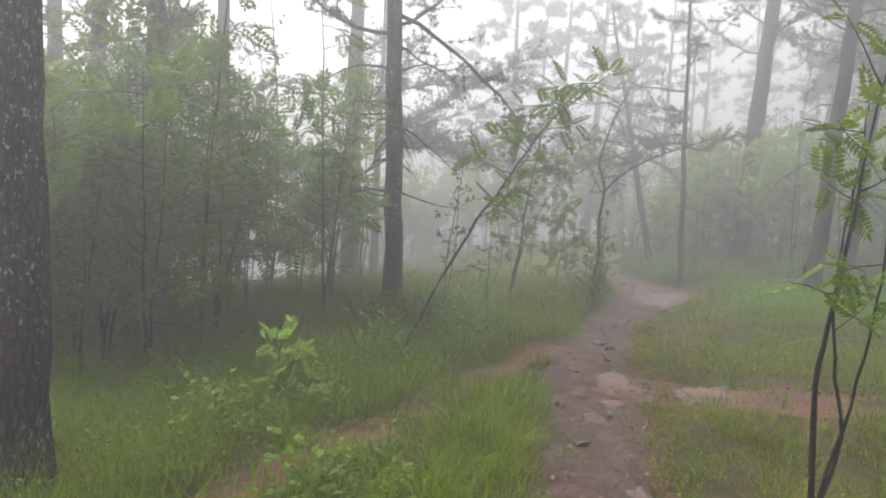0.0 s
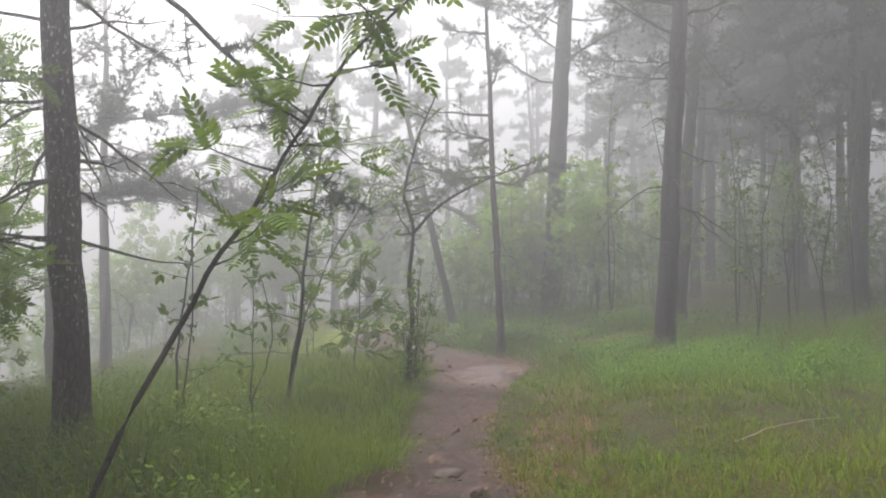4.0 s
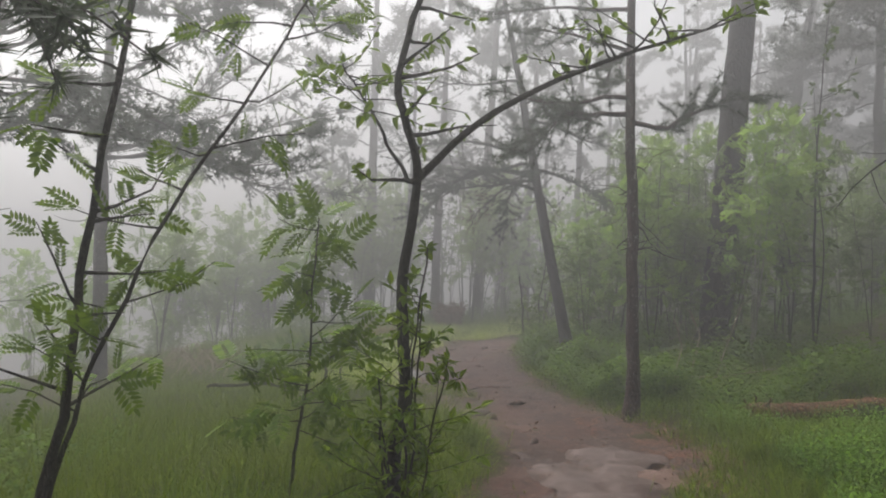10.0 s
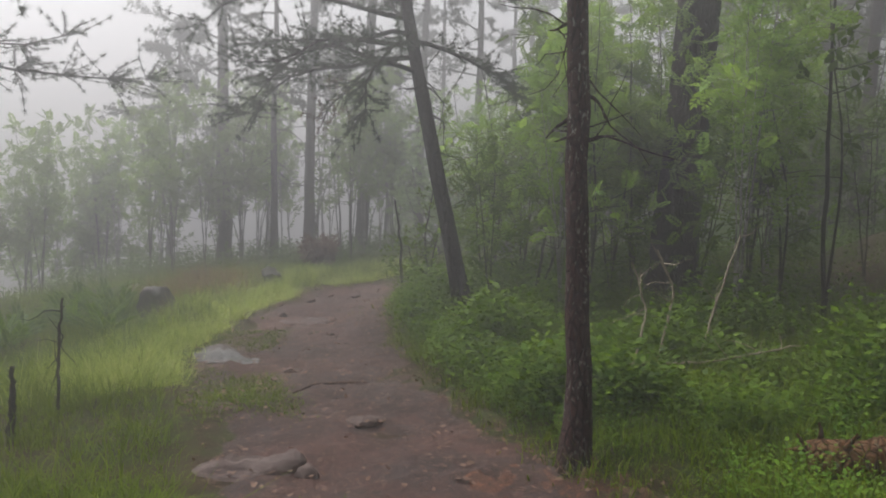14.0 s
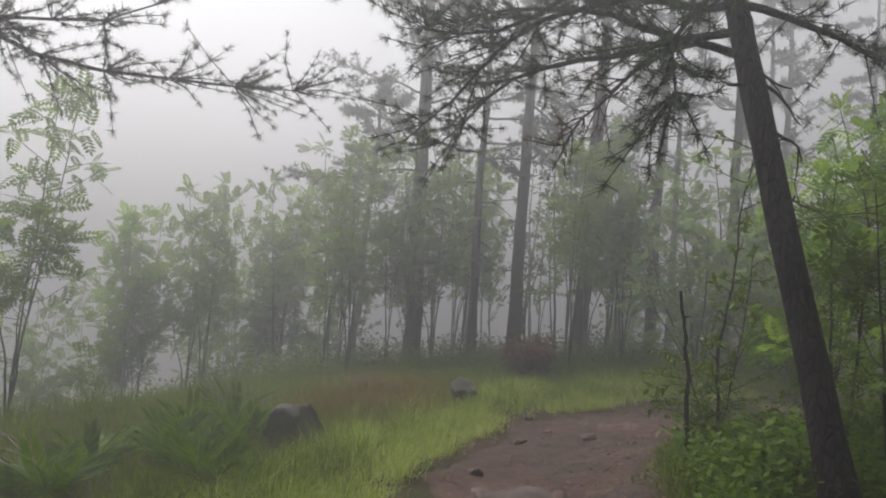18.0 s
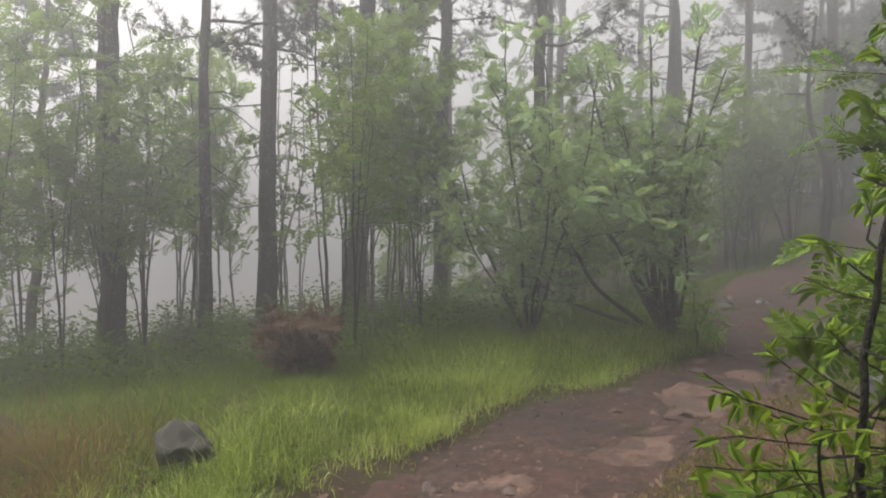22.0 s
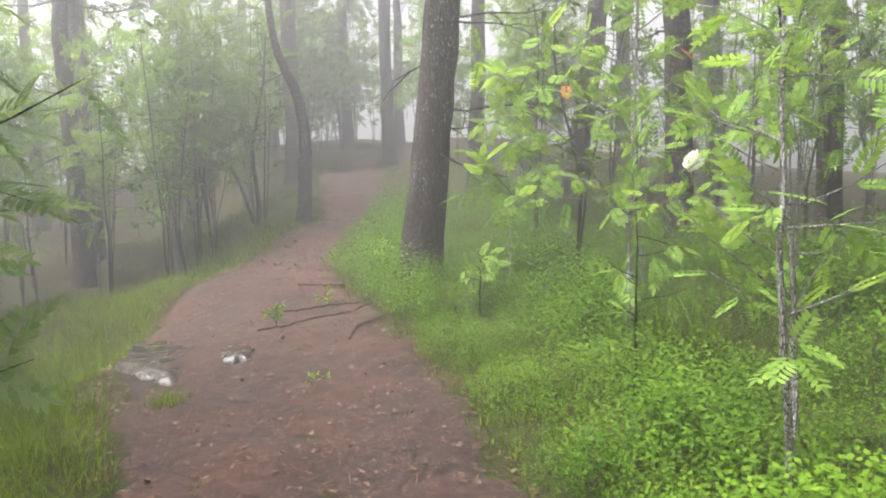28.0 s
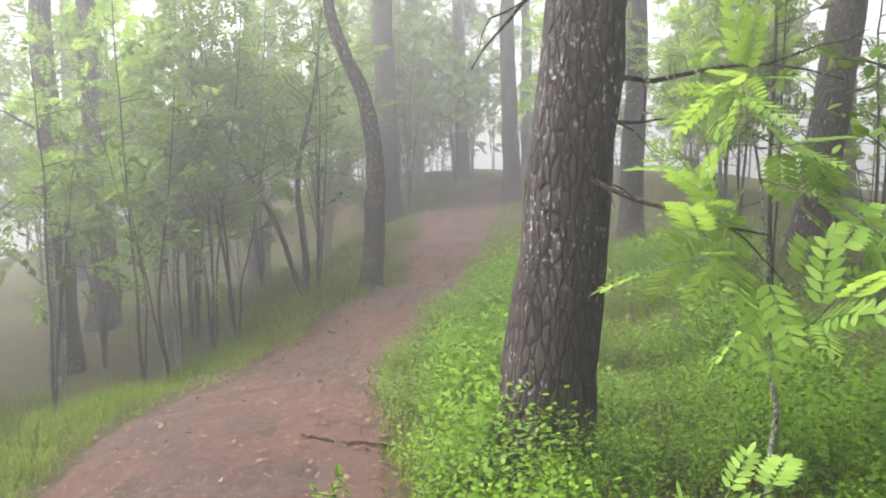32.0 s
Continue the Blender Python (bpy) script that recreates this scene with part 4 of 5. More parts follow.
for _k in range(5):
    _s = Shape()
    _w = wander((0.02 + 0.03 * _k, -0.01 * _k, 0.02), (-0.7 + 0.2 * _k, 0.3 - 0.2 * _k, 0.5), 0.16 + 0.03 * _k, 4, _r, 0.2)
    _s.tube(_w, np.linspace(0.03, 0.006, 5), 6)
    part("splinter", _s, LOG_WOOD, LOG)
stick("dead_branch", [(7.3, 21.2, .1), (7.5, 21.3, .75), (7.35, 21.35, 1.1)], 0.013, TWIG, "pale bare dead branch in brushwood", "branch", 6, 2, twigs=5)
stick("dead_branch", [(7.6, 21.1, .05), (7.9, 21.3, .6), (8.1, 21.3, 1.15)], 0.012, TWIG, "pale bare dead branch in brushwood", "branch", 6, 3, twigs=5)
stick("dead_branch", [(6.9, 20.9, .25), (7.6, 20.8, .22), (8.3, 20.7, .3)], 0.013, TWIG, "pale bare dead branch in brushwood", "branch", 6, 4, twigs=4)
stick("dead_branch", [(7.0, 21.0, .2), (7.2, 21.2, .6), (7.1, 21.3, 1.0)], 0.011, TWIG, "pale bare dead branch in brushwood", "branch", 6, 5, twigs=5)
stick("dead_stake", [(2.3, 21.4, 0), (2.32, 21.4, .55)], 0.03, SAP_BARK, "short dark broken stem in grass", "stick", 7, 6)
stick("dead_stake", [(2.5, 21.9, 0), (2.5, 21.95, .5), (2.55, 21.9, .95)], 0.016, SAP_BARK, "thin dead sapling with stub twigs", "stick", 6, 7, twigs=8)
stick("dead_stake", [(1.85, 20.6, 0), (1.83, 20.6, .75)], 0.014, SAP_BARK, "thin bare stem in grass", "stick", 6, 8, twigs=2)
stick("dead_branch", [(0.9, 20.6, .45), (1.6, 20.9, .42), (2.3, 20.7, .25)], 0.02, SAP_BARK, "mossy dead branch lying over grass", "branch", 7, 9, twigs=5)
stick("dead_stake", [(6.05, 26.3, 0), (6.0, 26.25, .8), (5.9, 26.2, 1.45)], 0.022, SAP_BARK, "bare broken stem beside a leafy sapling", "stick", 7, 11, twigs=1)
stick("dead_branch", [(4.5, 10.22, .04), (4.9, 10.3, .08), (5.4, 10.42, .07), (5.7, 10.4, .04)], 0.007, TWIG, "thin pale dead branch lying on short grass", "branch", 6, 12, twigs=3)
for _i in range(26):
    _r = np.random.default_rng(300 + _i)
    _x, _y, _a = -0.3 + _r.normal(0, .42), 26.5 + _r.normal(0, .3), _r.uniform(0, 3.1)
    stick("brush_twig", [(_x - .6 * math.cos(_a), _y - .6 * math.sin(_a), .05), (_x, _y, .25 + _r.uniform(0, .3)), (_x + .5 * math.cos(_a), _y + .5 * math.sin(_a), .1)], 0.012, TWIG, "grey dead twig in a brush pile", "twig", 5, 20 + _i, twigs=3)
for _i, _p in enumerate([[(14.9, 37.75, 0), (15.1, 37.55, .03), (15.5, 37.6, .035), (15.8, 37.35, .02), (16.2, 37.3, .03), (16.6, 37.2, .02)], [(15.7, 38.35, .0), (15.8, 38.05, .03), (16.05, 37.85, .02), (16.15, 37.5, .03), (16.6, 37.35, .02)],
                         [(15.0, 36.6, .0), (15.3, 36.75, .03), (15.7, 36.7, .02), (16.2, 36.95, .03), (16.6, 37.1, .03)], [(16.6, 38.9, 0), (16.7, 38.5, .03), (16.9, 38.2, .02), (16.95, 37.7, .03)],
                         [(4.3, 22.0, 0), (4.55, 22.2, .03), (5.0, 22.2, 0)]]):
    stick("tree_root", [(a, b, c - 0.04) for a, b, c in _p], 0.013, ROOT_BARK, "bare tree root crossing the path", "root", 7, 80 + _i)

# ---- young trees beside the path ----
ROW = "young rowans"
sapling(-0.4, 9.1, [([(0.25, 0.0, 0.55), (0.75, 0.1, 1.6), (1.15, -0.1, 2.2), (1.5, -0.4, 2.75), (2.0, -0.9, 3.2)], 0.022)], "leaning rowan sapling with a leafy top", group=ROW, branches=14, low=0.40, reach=0.8, leaves=8, size=0.25, single=True, seed=1)
sapling(2.2, 4.45, [([(-0.06, 0, 0.8), (0.05, 0, 1.5), (0.12, 0, 2.1), (0.25, 0, 3.0)], 0.02), ([(0.14, 0, 0.5), (0.05, 0, 1.2), (0.2, 0.1, 1.8), (0.28, 0.1, 2.4)], 0.014), ([(0.2, 0, 0.9), (0.3, 0, 1.6), (0.2, -0.1, 2.6)], 0.012)],
        "thin crooked rowan stems with few drooping leaves", group=ROW, branches=7, low=0.42, reach=0.55, leaves=4, size=0.19, single=True, seed=2)
sapling(1.25, 14.2, [([(0.12, 0, 0.55), (0.2, 0, 1.2), (0.22, 0, 2.0), (0.35, 0, 2.9), (0.45, 0, 3.7)], 0.03), ([(0.14, 0, 0.6), (0.25, 0.1, 1.1), (0.6, 0.1, 1.9), (1.05, 0.1, 2.6), (1.3, 0.1, 3.1)], 0.016)],
        "slim dark rowan sapling with feathery leaves", group=ROW, branches=19, low=0.30, reach=0.5, leaves=6, size=0.16, single=True, seed=3, rise=0.15)
sapling(0.82, 13.2, [([(0.02, 0, 0.4), (0.0, 0, 0.85), (0.05, 0, 1.5)], 0.012), ([(0.02, 0, 0.3), (0.2, 0, 0.7), (0.22, 0, 1.2), (0.1, 0, 1.65)], 0.01)], "small broad-leaved sapling with round leaves", leaf="broad", name="aspen_sapling",
        group="broad-leaved saplings", branches=7, low=0.5, reach=0.35, leaves=7, size=0.10, single=True, seed=4)
sapling(2.3, 15.7, [([(0.05, 0, 0.5), (0.12, 0, 1.0), (0.15, 0, 1.9)], 0.014)], "short rowan sapling with drooping leaves", group=ROW, branches=19, low=0.34, reach=0.5, leaves=8, size=0.22, single=True, seed=5, rise=0.1)
sapling(2.9, 14.9, [([(0.0, 0, 0.5), (0.05, 0, 1.0), (0.0, 0, 1.6), (0.08, 0, 2.1), (-0.08, 0, 2.6), (0.1, 0, 3.2), (0.4, 0, 3.9)], 0.042), ([(0.5, 0.1, 2.5), (1.2, 0.2, 2.85), (1.9, 0.2, 3.1)], 0.024, (0.07, 0, 2.05)), ([(-0.12, 0.0, 2.35), (-0.35, 0.05, 2.7)], 0.012, (0.05, 0, 2.05))],
        "crooked dark-stemmed young tree with a forked top", name="goat_willow", leaf="broad", group="broad-leaved saplings", branches=14, low=0.55, reach=0.6, leaves=9, size=0.08, single=True, seed=6, material=ASPEN_LEAF)
sapling(2.95, 14.85, [([(0.08, 0, 0.5), (0.12, -0.05, 1.0), (0.15, 0, 1.4)], 0.009), ([(-0.1, 0, 0.5), (-0.15, 0, 1.0)], 0.009), ([(0.15, -0.08, 0.5), (0.24, -0.12, 1.1)], 0.008), ([(0.03, -0.12, 0.6), (0.06, -0.15, 1.2), (0.1, -0.16, 1.7)], 0.008), ([(-0.05, -0.1, 0.4), (-0.12, -0.12, 0.8)], 0.008), ([(0.02, 0.1, 0.5), (0.1, 0.12, 1.2)], 0.008)],
        "leafy shoots round the foot of a crooked tree", name="leafy_shoots", category="shrub", leaf="broad", group="broad-leaved saplings", branches=14, low=0.12, reach=0.40, leaves=12, size=0.075, seed=7, material=ASPEN_LEAF)
sapling(0.1, 12.4, [([(0.0, 0, 0.8), (0.1, 0, 1.6), (0.2, 0, 2.4)], 0.014), ([(0.12, 0, 0.7), (0.15, 0, 1.9)], 0.012)], "thin young tree with sparse dark leaves", leaf="broad", name="aspen_sapling", group="broad-leaved saplings", branches=8, low=0.3, reach=0.4, leaves=5, size=0.11, seed=8)
sapling(-1.3, 6.6, [([(0.03, 0, 0.35), (0.05, 0, 0.6)], 0.012), ([(0.12, 0, 0.5)], 0.008)], "small bright green seedling in grass", group=ROW, branches=6, low=0.4, reach=0.3, leaves=4, size=0.15, material=ROWAN_PALE, seed=9)
sapling(6.6, 27.3, [([(0.0, 0, 0.5), (-0.1, 0, 1.0), (0.05, 0, 1.6), (0.1, 0, 2.4), (0.2, 0, 3.0)], 0.02), ([(0.1, 0, 0.5), (0.25, 0.1, 1.1), (0.3, 0.1, 1.9)], 0.014), ([(-0.2, -0.1, 0.5), (-0.3, -0.1, 0.9)], 0.01)],
        "leafy sapling with bright rounded leaves", leaf="broad", name="aspen_sapling", group="broad-leaved saplings", branches=20, low=0.12, reach=0.6, leaves=12, size=0.095, seed=10, material=ASPEN_LEAF)
sapling(7.4, 24.6, [([(0.1, 0, 0.8), (0.2, 0, 1.7), (0.2, 0, 2.8), (0.3, 0, 3.6)], 0.022), ([(0.4, 0.1, 0.8), (0.7, 0.1, 2.0), (0.8, 0.1, 3.0)], 0.018)], "young rowan with light green leaves", group=ROW, branches=19, low=0.25, reach=0.85, leaves=8, size=0.22, seed=11, detail=False)
for _i, (_x, _y, _h) in enumerate([(7.6, 23.4, 3.6), (9.9, 23.2, 3.6), (7.2, 26.1, 3.0), (10.4, 24.6, 4.0), (11.3, 21.8, 3.6)]):
    _r = np.random.default_rng(880 + _i)
    _st = [([(_r.normal(0, .08), _r.normal(0, .08), _h * .3), (_r.normal(0, .2), _r.normal(0, .2), _h * .65), (_r.normal(0, .3), _r.normal(0, .3), _h * f)], 0.016) for f in (1.0, 0.8)]
    sapling(_x, _y, _st, "slim young rowan with light green leaves in the wood", group=ROW, branches=15, low=0.25, reach=0.75, leaves=7, size=0.21, material=ROWAN_PALE, seed=90 + _i, detail=False)
# the big bush where the path turns: stems as (left, back, up) seen from the path
def fan(*knots):
    return [(-0.755 * l + 0.656 * b, 0.656 * l + 0.755 * b, z) for l, b, z in knots]


sapling(10.15, 33.98, [(fan((-0.02, 0.05, 0.5), (0.06, 0.1, 1.2), (0.0, 0.1, 1.9), (-0.1, 0.2, 2.9), (-0.2, 0.3, 4.2)), 0.049),
                       (fan((0.1, -0.1, 0.5), (0.24, -0.1, 1.1), (0.2, 0, 1.7), (0.32, 0.1, 2.6), (0.4, 0.2, 4.0)), 0.054),
                       (fan((-0.08, 0, 0.6), (-0.06, -0.1, 1.4), (-0.3, 0, 2.5), (-0.6, 0.1, 3.5)), 0.038),
                       (fan((-0.12, -0.05, 0.4), (-0.2, -0.12, 1.0), (-0.15, -0.1, 1.8), (-0.35, -0.1, 2.8)), 0.030),
                       (fan((0.05, 0.2, 0.6), (-0.08, 0.3, 1.5), (-0.02, 0.4, 2.4)), 0.027)],
        "many-stemmed rowan with dark mossy upright stems", name="rowan_bush", category="bush", bark=LICHEN_BARK, material=BUSH_LEAF, branches=13, low=0.62, reach=0.7, leaves=7, size=0.21, rise=0.3, thin=0.24, seed=12, detail=True)
SPREAD_BUSH = sapling(10.15, 33.98, [(fan((0.25, 0.1, 0.4), (0.5, 0.2, 0.9), (0.58, 0.2, 1.5), (0.9, 0.3, 2.5), (1.2, 0.3, 3.8)), 0.046),
                       (fan((0.4, -0.1, 0.35), (0.9, -0.2, 0.7), (1.3, -0.3, 1.4), (1.8, -0.3, 2.5), (2.4, -0.3, 3.4)), 0.038),
                       (fan((0.5, 0.1, 0.25), (1.2, 0.2, 0.42), (1.7, 0.2, 0.62), (2.3, 0.3, 1.1), (3.3, 0.3, 2.1)), 0.035),
                       (fan((0.3, 0.3, 0.5), (0.9, 0.6, 1.3), (1.8, 0.8, 2.2), (3.2, 1.0, 3.3)), 0.041),
                       (fan((0.16, 0.3, 0.8), (0.45, 0.7, 1.6), (0.9, 0.9, 2.8), (1.2, 1.0, 4.0)), 0.041),
                       (fan((0.3, -0.3, 0.6), (0.6, -0.6, 1.3), (1.0, -0.7, 2.1)), 0.030),
                       (fan((0.12, -0.15, 0.5), (0.1, -0.25, 1.1), (0.22, -0.3, 1.9)), 0.027),
                       (fan((0.2, 0.0, 0.45), (0.36, -0.05, 1.0), (0.42, 0.0, 1.8), (0.7, 0.1, 2.9)), 0.032)],
        "large spreading rowan bush with pale drooping leaves", name="rowan_bush", category="bush", bark=LICHEN_BARK, material=BUSH_LEAF, branches=20, low=0.48, reach=0.9, leaves=10, size=0.21, rise=0.3, thin=0.24, seed=21, detail=True)
sapling(8.75, 35.2, [(fan((-0.2, 0.0, 0.7), (-0.5, -0.1, 1.6), (-0.8, -0.1, 2.6), (-0.9, 0.0, 3.8)), 0.03), (fan((0.1, -0.1, 0.8), (0.1, -0.3, 1.8), (0.3, -0.3, 3.0), (0.4, -0.2, 4.2)), 0.03), (fan((0.4, 0, 0.7), (0.9, 0.1, 1.6), (1.2, 0.2, 2.7), (1.6, 0.2, 3.6)), 0.028),
                     (fan((-0.1, -0.3, 0.6), (-0.4, -0.7, 1.4), (-0.5, -0.9, 2.2), (-0.5, -1.0, 3.0)), 0.024), (fan((0.3, -0.3, 0.6), (0.7, -0.6, 1.3), (0.9, -0.8, 2.2)), 0.022), (fan((0.0, 0.2, 0.8), (-0.2, 0.4, 2.0), (0.0, 0.5, 3.4), (0.1, 0.5, 4.4)), 0.028)],
        "leafy rowan bush with pale green drooping leaves", name="rowan_bush", category="bush", bark=LICHEN_BARK, material=BUSH_LEAF, branches=20, low=0.3, reach=0.9, leaves=10, size=0.21, rise=0.25, thin=0.24, seed=22, detail=True)
sapling(10.3, 33.6, [([(0.02, 0, 0.3), (0.1, 0, 0.6)], 0.01), ([(0.15, -0.1, 0.4)], 0.008), ([(-0.1, -0.1, 0.3), (-0.15, -0.1, 0.8)], 0.01)], "bright yellow-green shoots at the foot of a bush", name="leafy_shoots", category="shrub", group="pale shoots", material=ROWAN_PALE, branches=5, low=0.3, reach=0.25, leaves=4, size=0.16, seed=13)
PALE = "pale young rowans"
PALE_ROWAN = sapling(13.2, 32.3, [([(-0.15, 0, 0.6), (-0.1, 0, 1.3), (0.1, 0, 2.2), (0.2, 0, 3.2)], 0.022), ([(0.2, 0, 0.7), (0.3, 0.1, 1.6), (0.3, 0.1, 2.8)], 0.02)], "young rowan with pale mottled stems and yellow-green leaves", group=PALE, bark=BIRCH_BARK, material=ROWAN_PALE, branches=13, low=0.32, reach=0.75, leaves=5, size=0.2, seed=14, single=True)
TALL_PALE = sapling(15.45, 34.0, [([(0.08, 0, 0.8), (0.15, 0, 1.6), (0.3, 0, 2.6), (0.35, 0, 3.4)], 0.026), ([(0.1, 0, 1.0), (-0.4, 0.3, 1.7), (-0.9, 0.6, 2.2)], 0.016)], "young rowan with pale mottled stems and yellow-green leaves", group=PALE, bark=BIRCH_BARK, material=ROWAN_PALE, branches=14, low=0.35, reach=0.85, leaves=5, size=0.2, seed=15, single=True)
sapling(17.05, 36.05, [([(0.02, 0, 0.6), (0.05, 0, 1.2), (-0.1, 0, 1.9)], 0.016)], "slim rowan with bright yellow-green leaves", group=PALE, bark=BIRCH_BARK, material=ROWAN_PALE, branches=11, low=0.42, reach=0.75, leaves=6, size=0.29, seed=16, single=True, rise=0.1)
sapling(15.9, 35.7, [([(0.02, 0, 0.35), (0.05, 0, 0.6)], 0.012)], "small seedling with bright yellow-green leaves", group=PALE, material=ROWAN_PALE, branches=6, low=0.4, reach=0.3, leaves=3, size=0.2, seed=17)
sapling(14.6, 33.6, [([(0.02, 0, 0.6), (0.05, 0, 1.4)], 0.014)], "small rowan with bright leaves and one pale upturned leaf", group=PALE, material=ROWAN_PALE, branches=7, low=0.4, reach=0.4, leaves=3, size=0.22, seed=18)
PALE_LEAF = leaf_material("pale_leaf_back", (0.62, 0.66, 0.52), (0.66, 0.7, 0.56), (0.7, 0.74, 0.6), 0.3)
for _i in range(3):
    _one = Shape()
    _one.add(ROWAN_HI[0], [np.array(ROWAN_HI[1])])
    _l = part("leaf", _one, PALE_LEAF, PALE_ROWAN, "upturned pale leaf")
    _l.matrix_basis = pose(-0.14, 0.45, 1.6, 60 + 20 * _i, 30 * _i, 200 + 50 * _i) @ Matrix.Scale(0.10, 4)
ORANGE_LEAF = leaf_material("withered_leaf", (0.30, 0.10, 0.03), (0.42, 0.16, 0.05), (0.50, 0.22, 0.08), 0.35)
for _host, _spots in ((TALL_PALE, [(-0.35, 0.35, 2.15), (0.45, -0.25, 2.45)]), (SPREAD_BUSH, [(-1.3, 0.35, 1.75), (-0.9, 0.1, 2.3), (-1.9, 0.9, 2.0)])):
    for _i, _p in enumerate(_spots):
        _one = Shape()
        _one.add(ROWAN_HI[0], [np.array(ROWAN_HI[1])])
        _l = part("leaf", _one, ORANGE_LEAF, _host, "withered orange leaf")
        _l.matrix_basis = pose(*_p, -35, 20 * _i, 120 + 70 * _i) @ Matrix.Scale(0.15, 4)
# trees round the far bend
sapling(19.85, 42.05, [([(0.05, -0.02, 0.8), (0.08, -0.05, 1.6), (0.0, 0.0, 2.3), (-0.3, 0.2, 3.1), (-0.35, 0.3, 4.2), (-0.2, 0.2, 6.0)], 0.15), ],
        "dark smooth-barked tree with a bent trunk beside the path", name="bent_tree", category="tree", bark=PINE_BARK, branches=7, low=0.78, reach=1.5, leaves=6, size=0.2, seed=19, detail=False)
sapling(19.3, 42.6, [([(0.0, 0, 0.8), (-0.1, 0, 1.6), (0.15, -0.1, 2.6), (0.3, -0.1, 3.6)], 0.05), ([(-0.25, 0.2, 0.9), (-0.7, 0.5, 1.9), (-1.0, 0.7, 2.8)], 0.04)], "slender forked tree at the edge of the slope", name="forked_tree", category="tree", bark=PINE_BARK, branches=8, low=0.5, reach=0.9, leaves=6, size=0.2, seed=20, detail=False)

# ---- undergrowth: a few kinds, repeated ----
KINDS = []
for _k in range(7):
    _r = np.random.default_rng(700 + _k)
    _st = []
    for _ in range(_r.integers(2, 6)):
        _h, _a, _l = _r.uniform(2.2, 4.2), _r.uniform(0, 6.283), _r.uniform(0.1, 0.5)
        _st.append(([(_l * 0.2 * math.cos(_a), _l * 0.2 * math.sin(_a), _h * 0.3), (_l * 0.6 * math.cos(_a), _l * 0.6 * math.sin(_a), _h * 0.65), (_l * math.cos(_a), _l * math.sin(_a), _h)], _r.uniform(0.008, 0.018)))
    KINDS.append(sapling(-30 - _k, -20, _st, "young rowan bush with green leaves in the fog", name="young_rowan", group="undergrowth rowans", branches=13 if _k < 3 else 9, low=0.26 if _k < 3 else 0.5, reach=0.8, leaves=8, size=0.25, rise=0.2 if _k < 3 else 0.4,
                         detail=False, seed=30 + _k, z=0, material=ROWAN if _k < 3 else (ROWAN_LIT if _k < 5 else ROWAN_PALE), bark=None if _k < 5 else BIRCH_BARK))
SPARSE = []
for _k in range(4):
    _r = np.random.default_rng(760 + _k)
    _h = _r.uniform(3, 5)
    SPARSE.append(sapling(-40 - _k, -20, [([(0.05, 0, _h * .3), (_r.normal(0, .15), _r.normal(0, .15), _h * .65), (_r.normal(0, .3), _r.normal(0, .3), _h)], 0.024), ([(0.1, 0.1, _h * .3), (_r.normal(0, .3), _r.normal(0, .3), _h * .8)], 0.016)],
                          "thin young tree with sparse leaves", name="young_tree", group="thin young trees", leaf="broad", branches=10, low=0.4, reach=0.7, leaves=9, size=0.13, seed=50 + _k, z=0, detail=False))


def scatter(kinds, n, x0, x1, y0, y1, seed, clear=1.2, smin=0.7, smax=1.2, keep=None):
    """Random copies in a stretch of the plan, clear of the trail."""
    rng = np.random.default_rng(seed)
    done = 0
    for _ in range(n * 12):
        if done >= n:
            return
        x, y = rng.uniform(x0, x1), rng.uniform(y0, y1)
        d, _s = trail_distance(x, y)
        if d[0] < clear or (keep and not keep(x, y)):
            continue
        k = kinds[rng.integers(len(kinds))]
        s = rng.uniform(smin, smax)
        ob = copy_thing(k, pose(x, y, zat(x, y) - 0.04, rng.normal(0, 2), rng.normal(0, 2), rng.uniform(0, 360)))
        ob.scale = (s, s, s)
        done += 1


scatter(KINDS[:4], 48, -9, -1.4, 8.6, 18, 1, 1.5, 0.75, 1.25, lambda x, y: np.hypot(x + 2.45, y - 4.7) > 3 and y > 9 - 0.2 * x - 1.5)
scatter(SPARSE, 8, -8, -0.5, 10, 20, 2, 1.5)
scatter(KINDS[:3], 10, -8.5, -3.2, 8.5, 13, 27, 2.5, 1.25, 1.7)
scatter(KINDS[3:], 21, -3, 9.5, 36.5, 42, 3, 2.0, 0.9, 1.45)
scatter(SPARSE, 26, -4, 9, 36.5, 43, 4, 2.0, 0.8, 1.3)
scatter(KINDS[3:5], 7, -4, 4.2, 35.3, 39.5, 24, 2.0, 0.9, 1.35)
scatter(KINDS[2:], 13, -9, -0.5, 29, 42, 5, 2.0, 0.9, 1.3)
scatter(KINDS, 26, 9, 22, 20, 31, 6, 2.2, 0.7, 1.1, lambda x, y: y > 14 + 0.6 * (x - 6))
scatter(SPARSE, 30, 9, 22, 16, 31, 7, 2.0)
scatter(KINDS[:5], 9, 7.4, 10, 25.5, 29.6, 26, 1.3, 0.8, 1.15)
scatter(KINDS, 20, 6.6, 12, 22.5, 29, 8, 1.15, 0.6, 1.1)
scatter(KINDS[:3], 13, -6.5, -2.5, 7.6, 11, 25, 1.5, 0.8, 1.2, lambda x, y: np.hypot(x + 2.45, y - 4.7) > 2.6)
scatter(KINDS[3:], 16, 12, 19.5, 41.5, 46.5, 9, 0.8, 0.8, 1.2)
scatter(SPARSE, 16, 12, 20, 41.5, 48, 10, 0.8)
scatter(KINDS[5:], 12, 15.5, 24, 29, 37, 11, 1.8, 0.7, 1.1)
scatter(SPARSE, 22, 14.5, 25, 29, 38.5, 12, 1.5)
scatter(KINDS, 7, 10, 13, 36.2, 40, 13, 1.4, 0.7, 1.1)
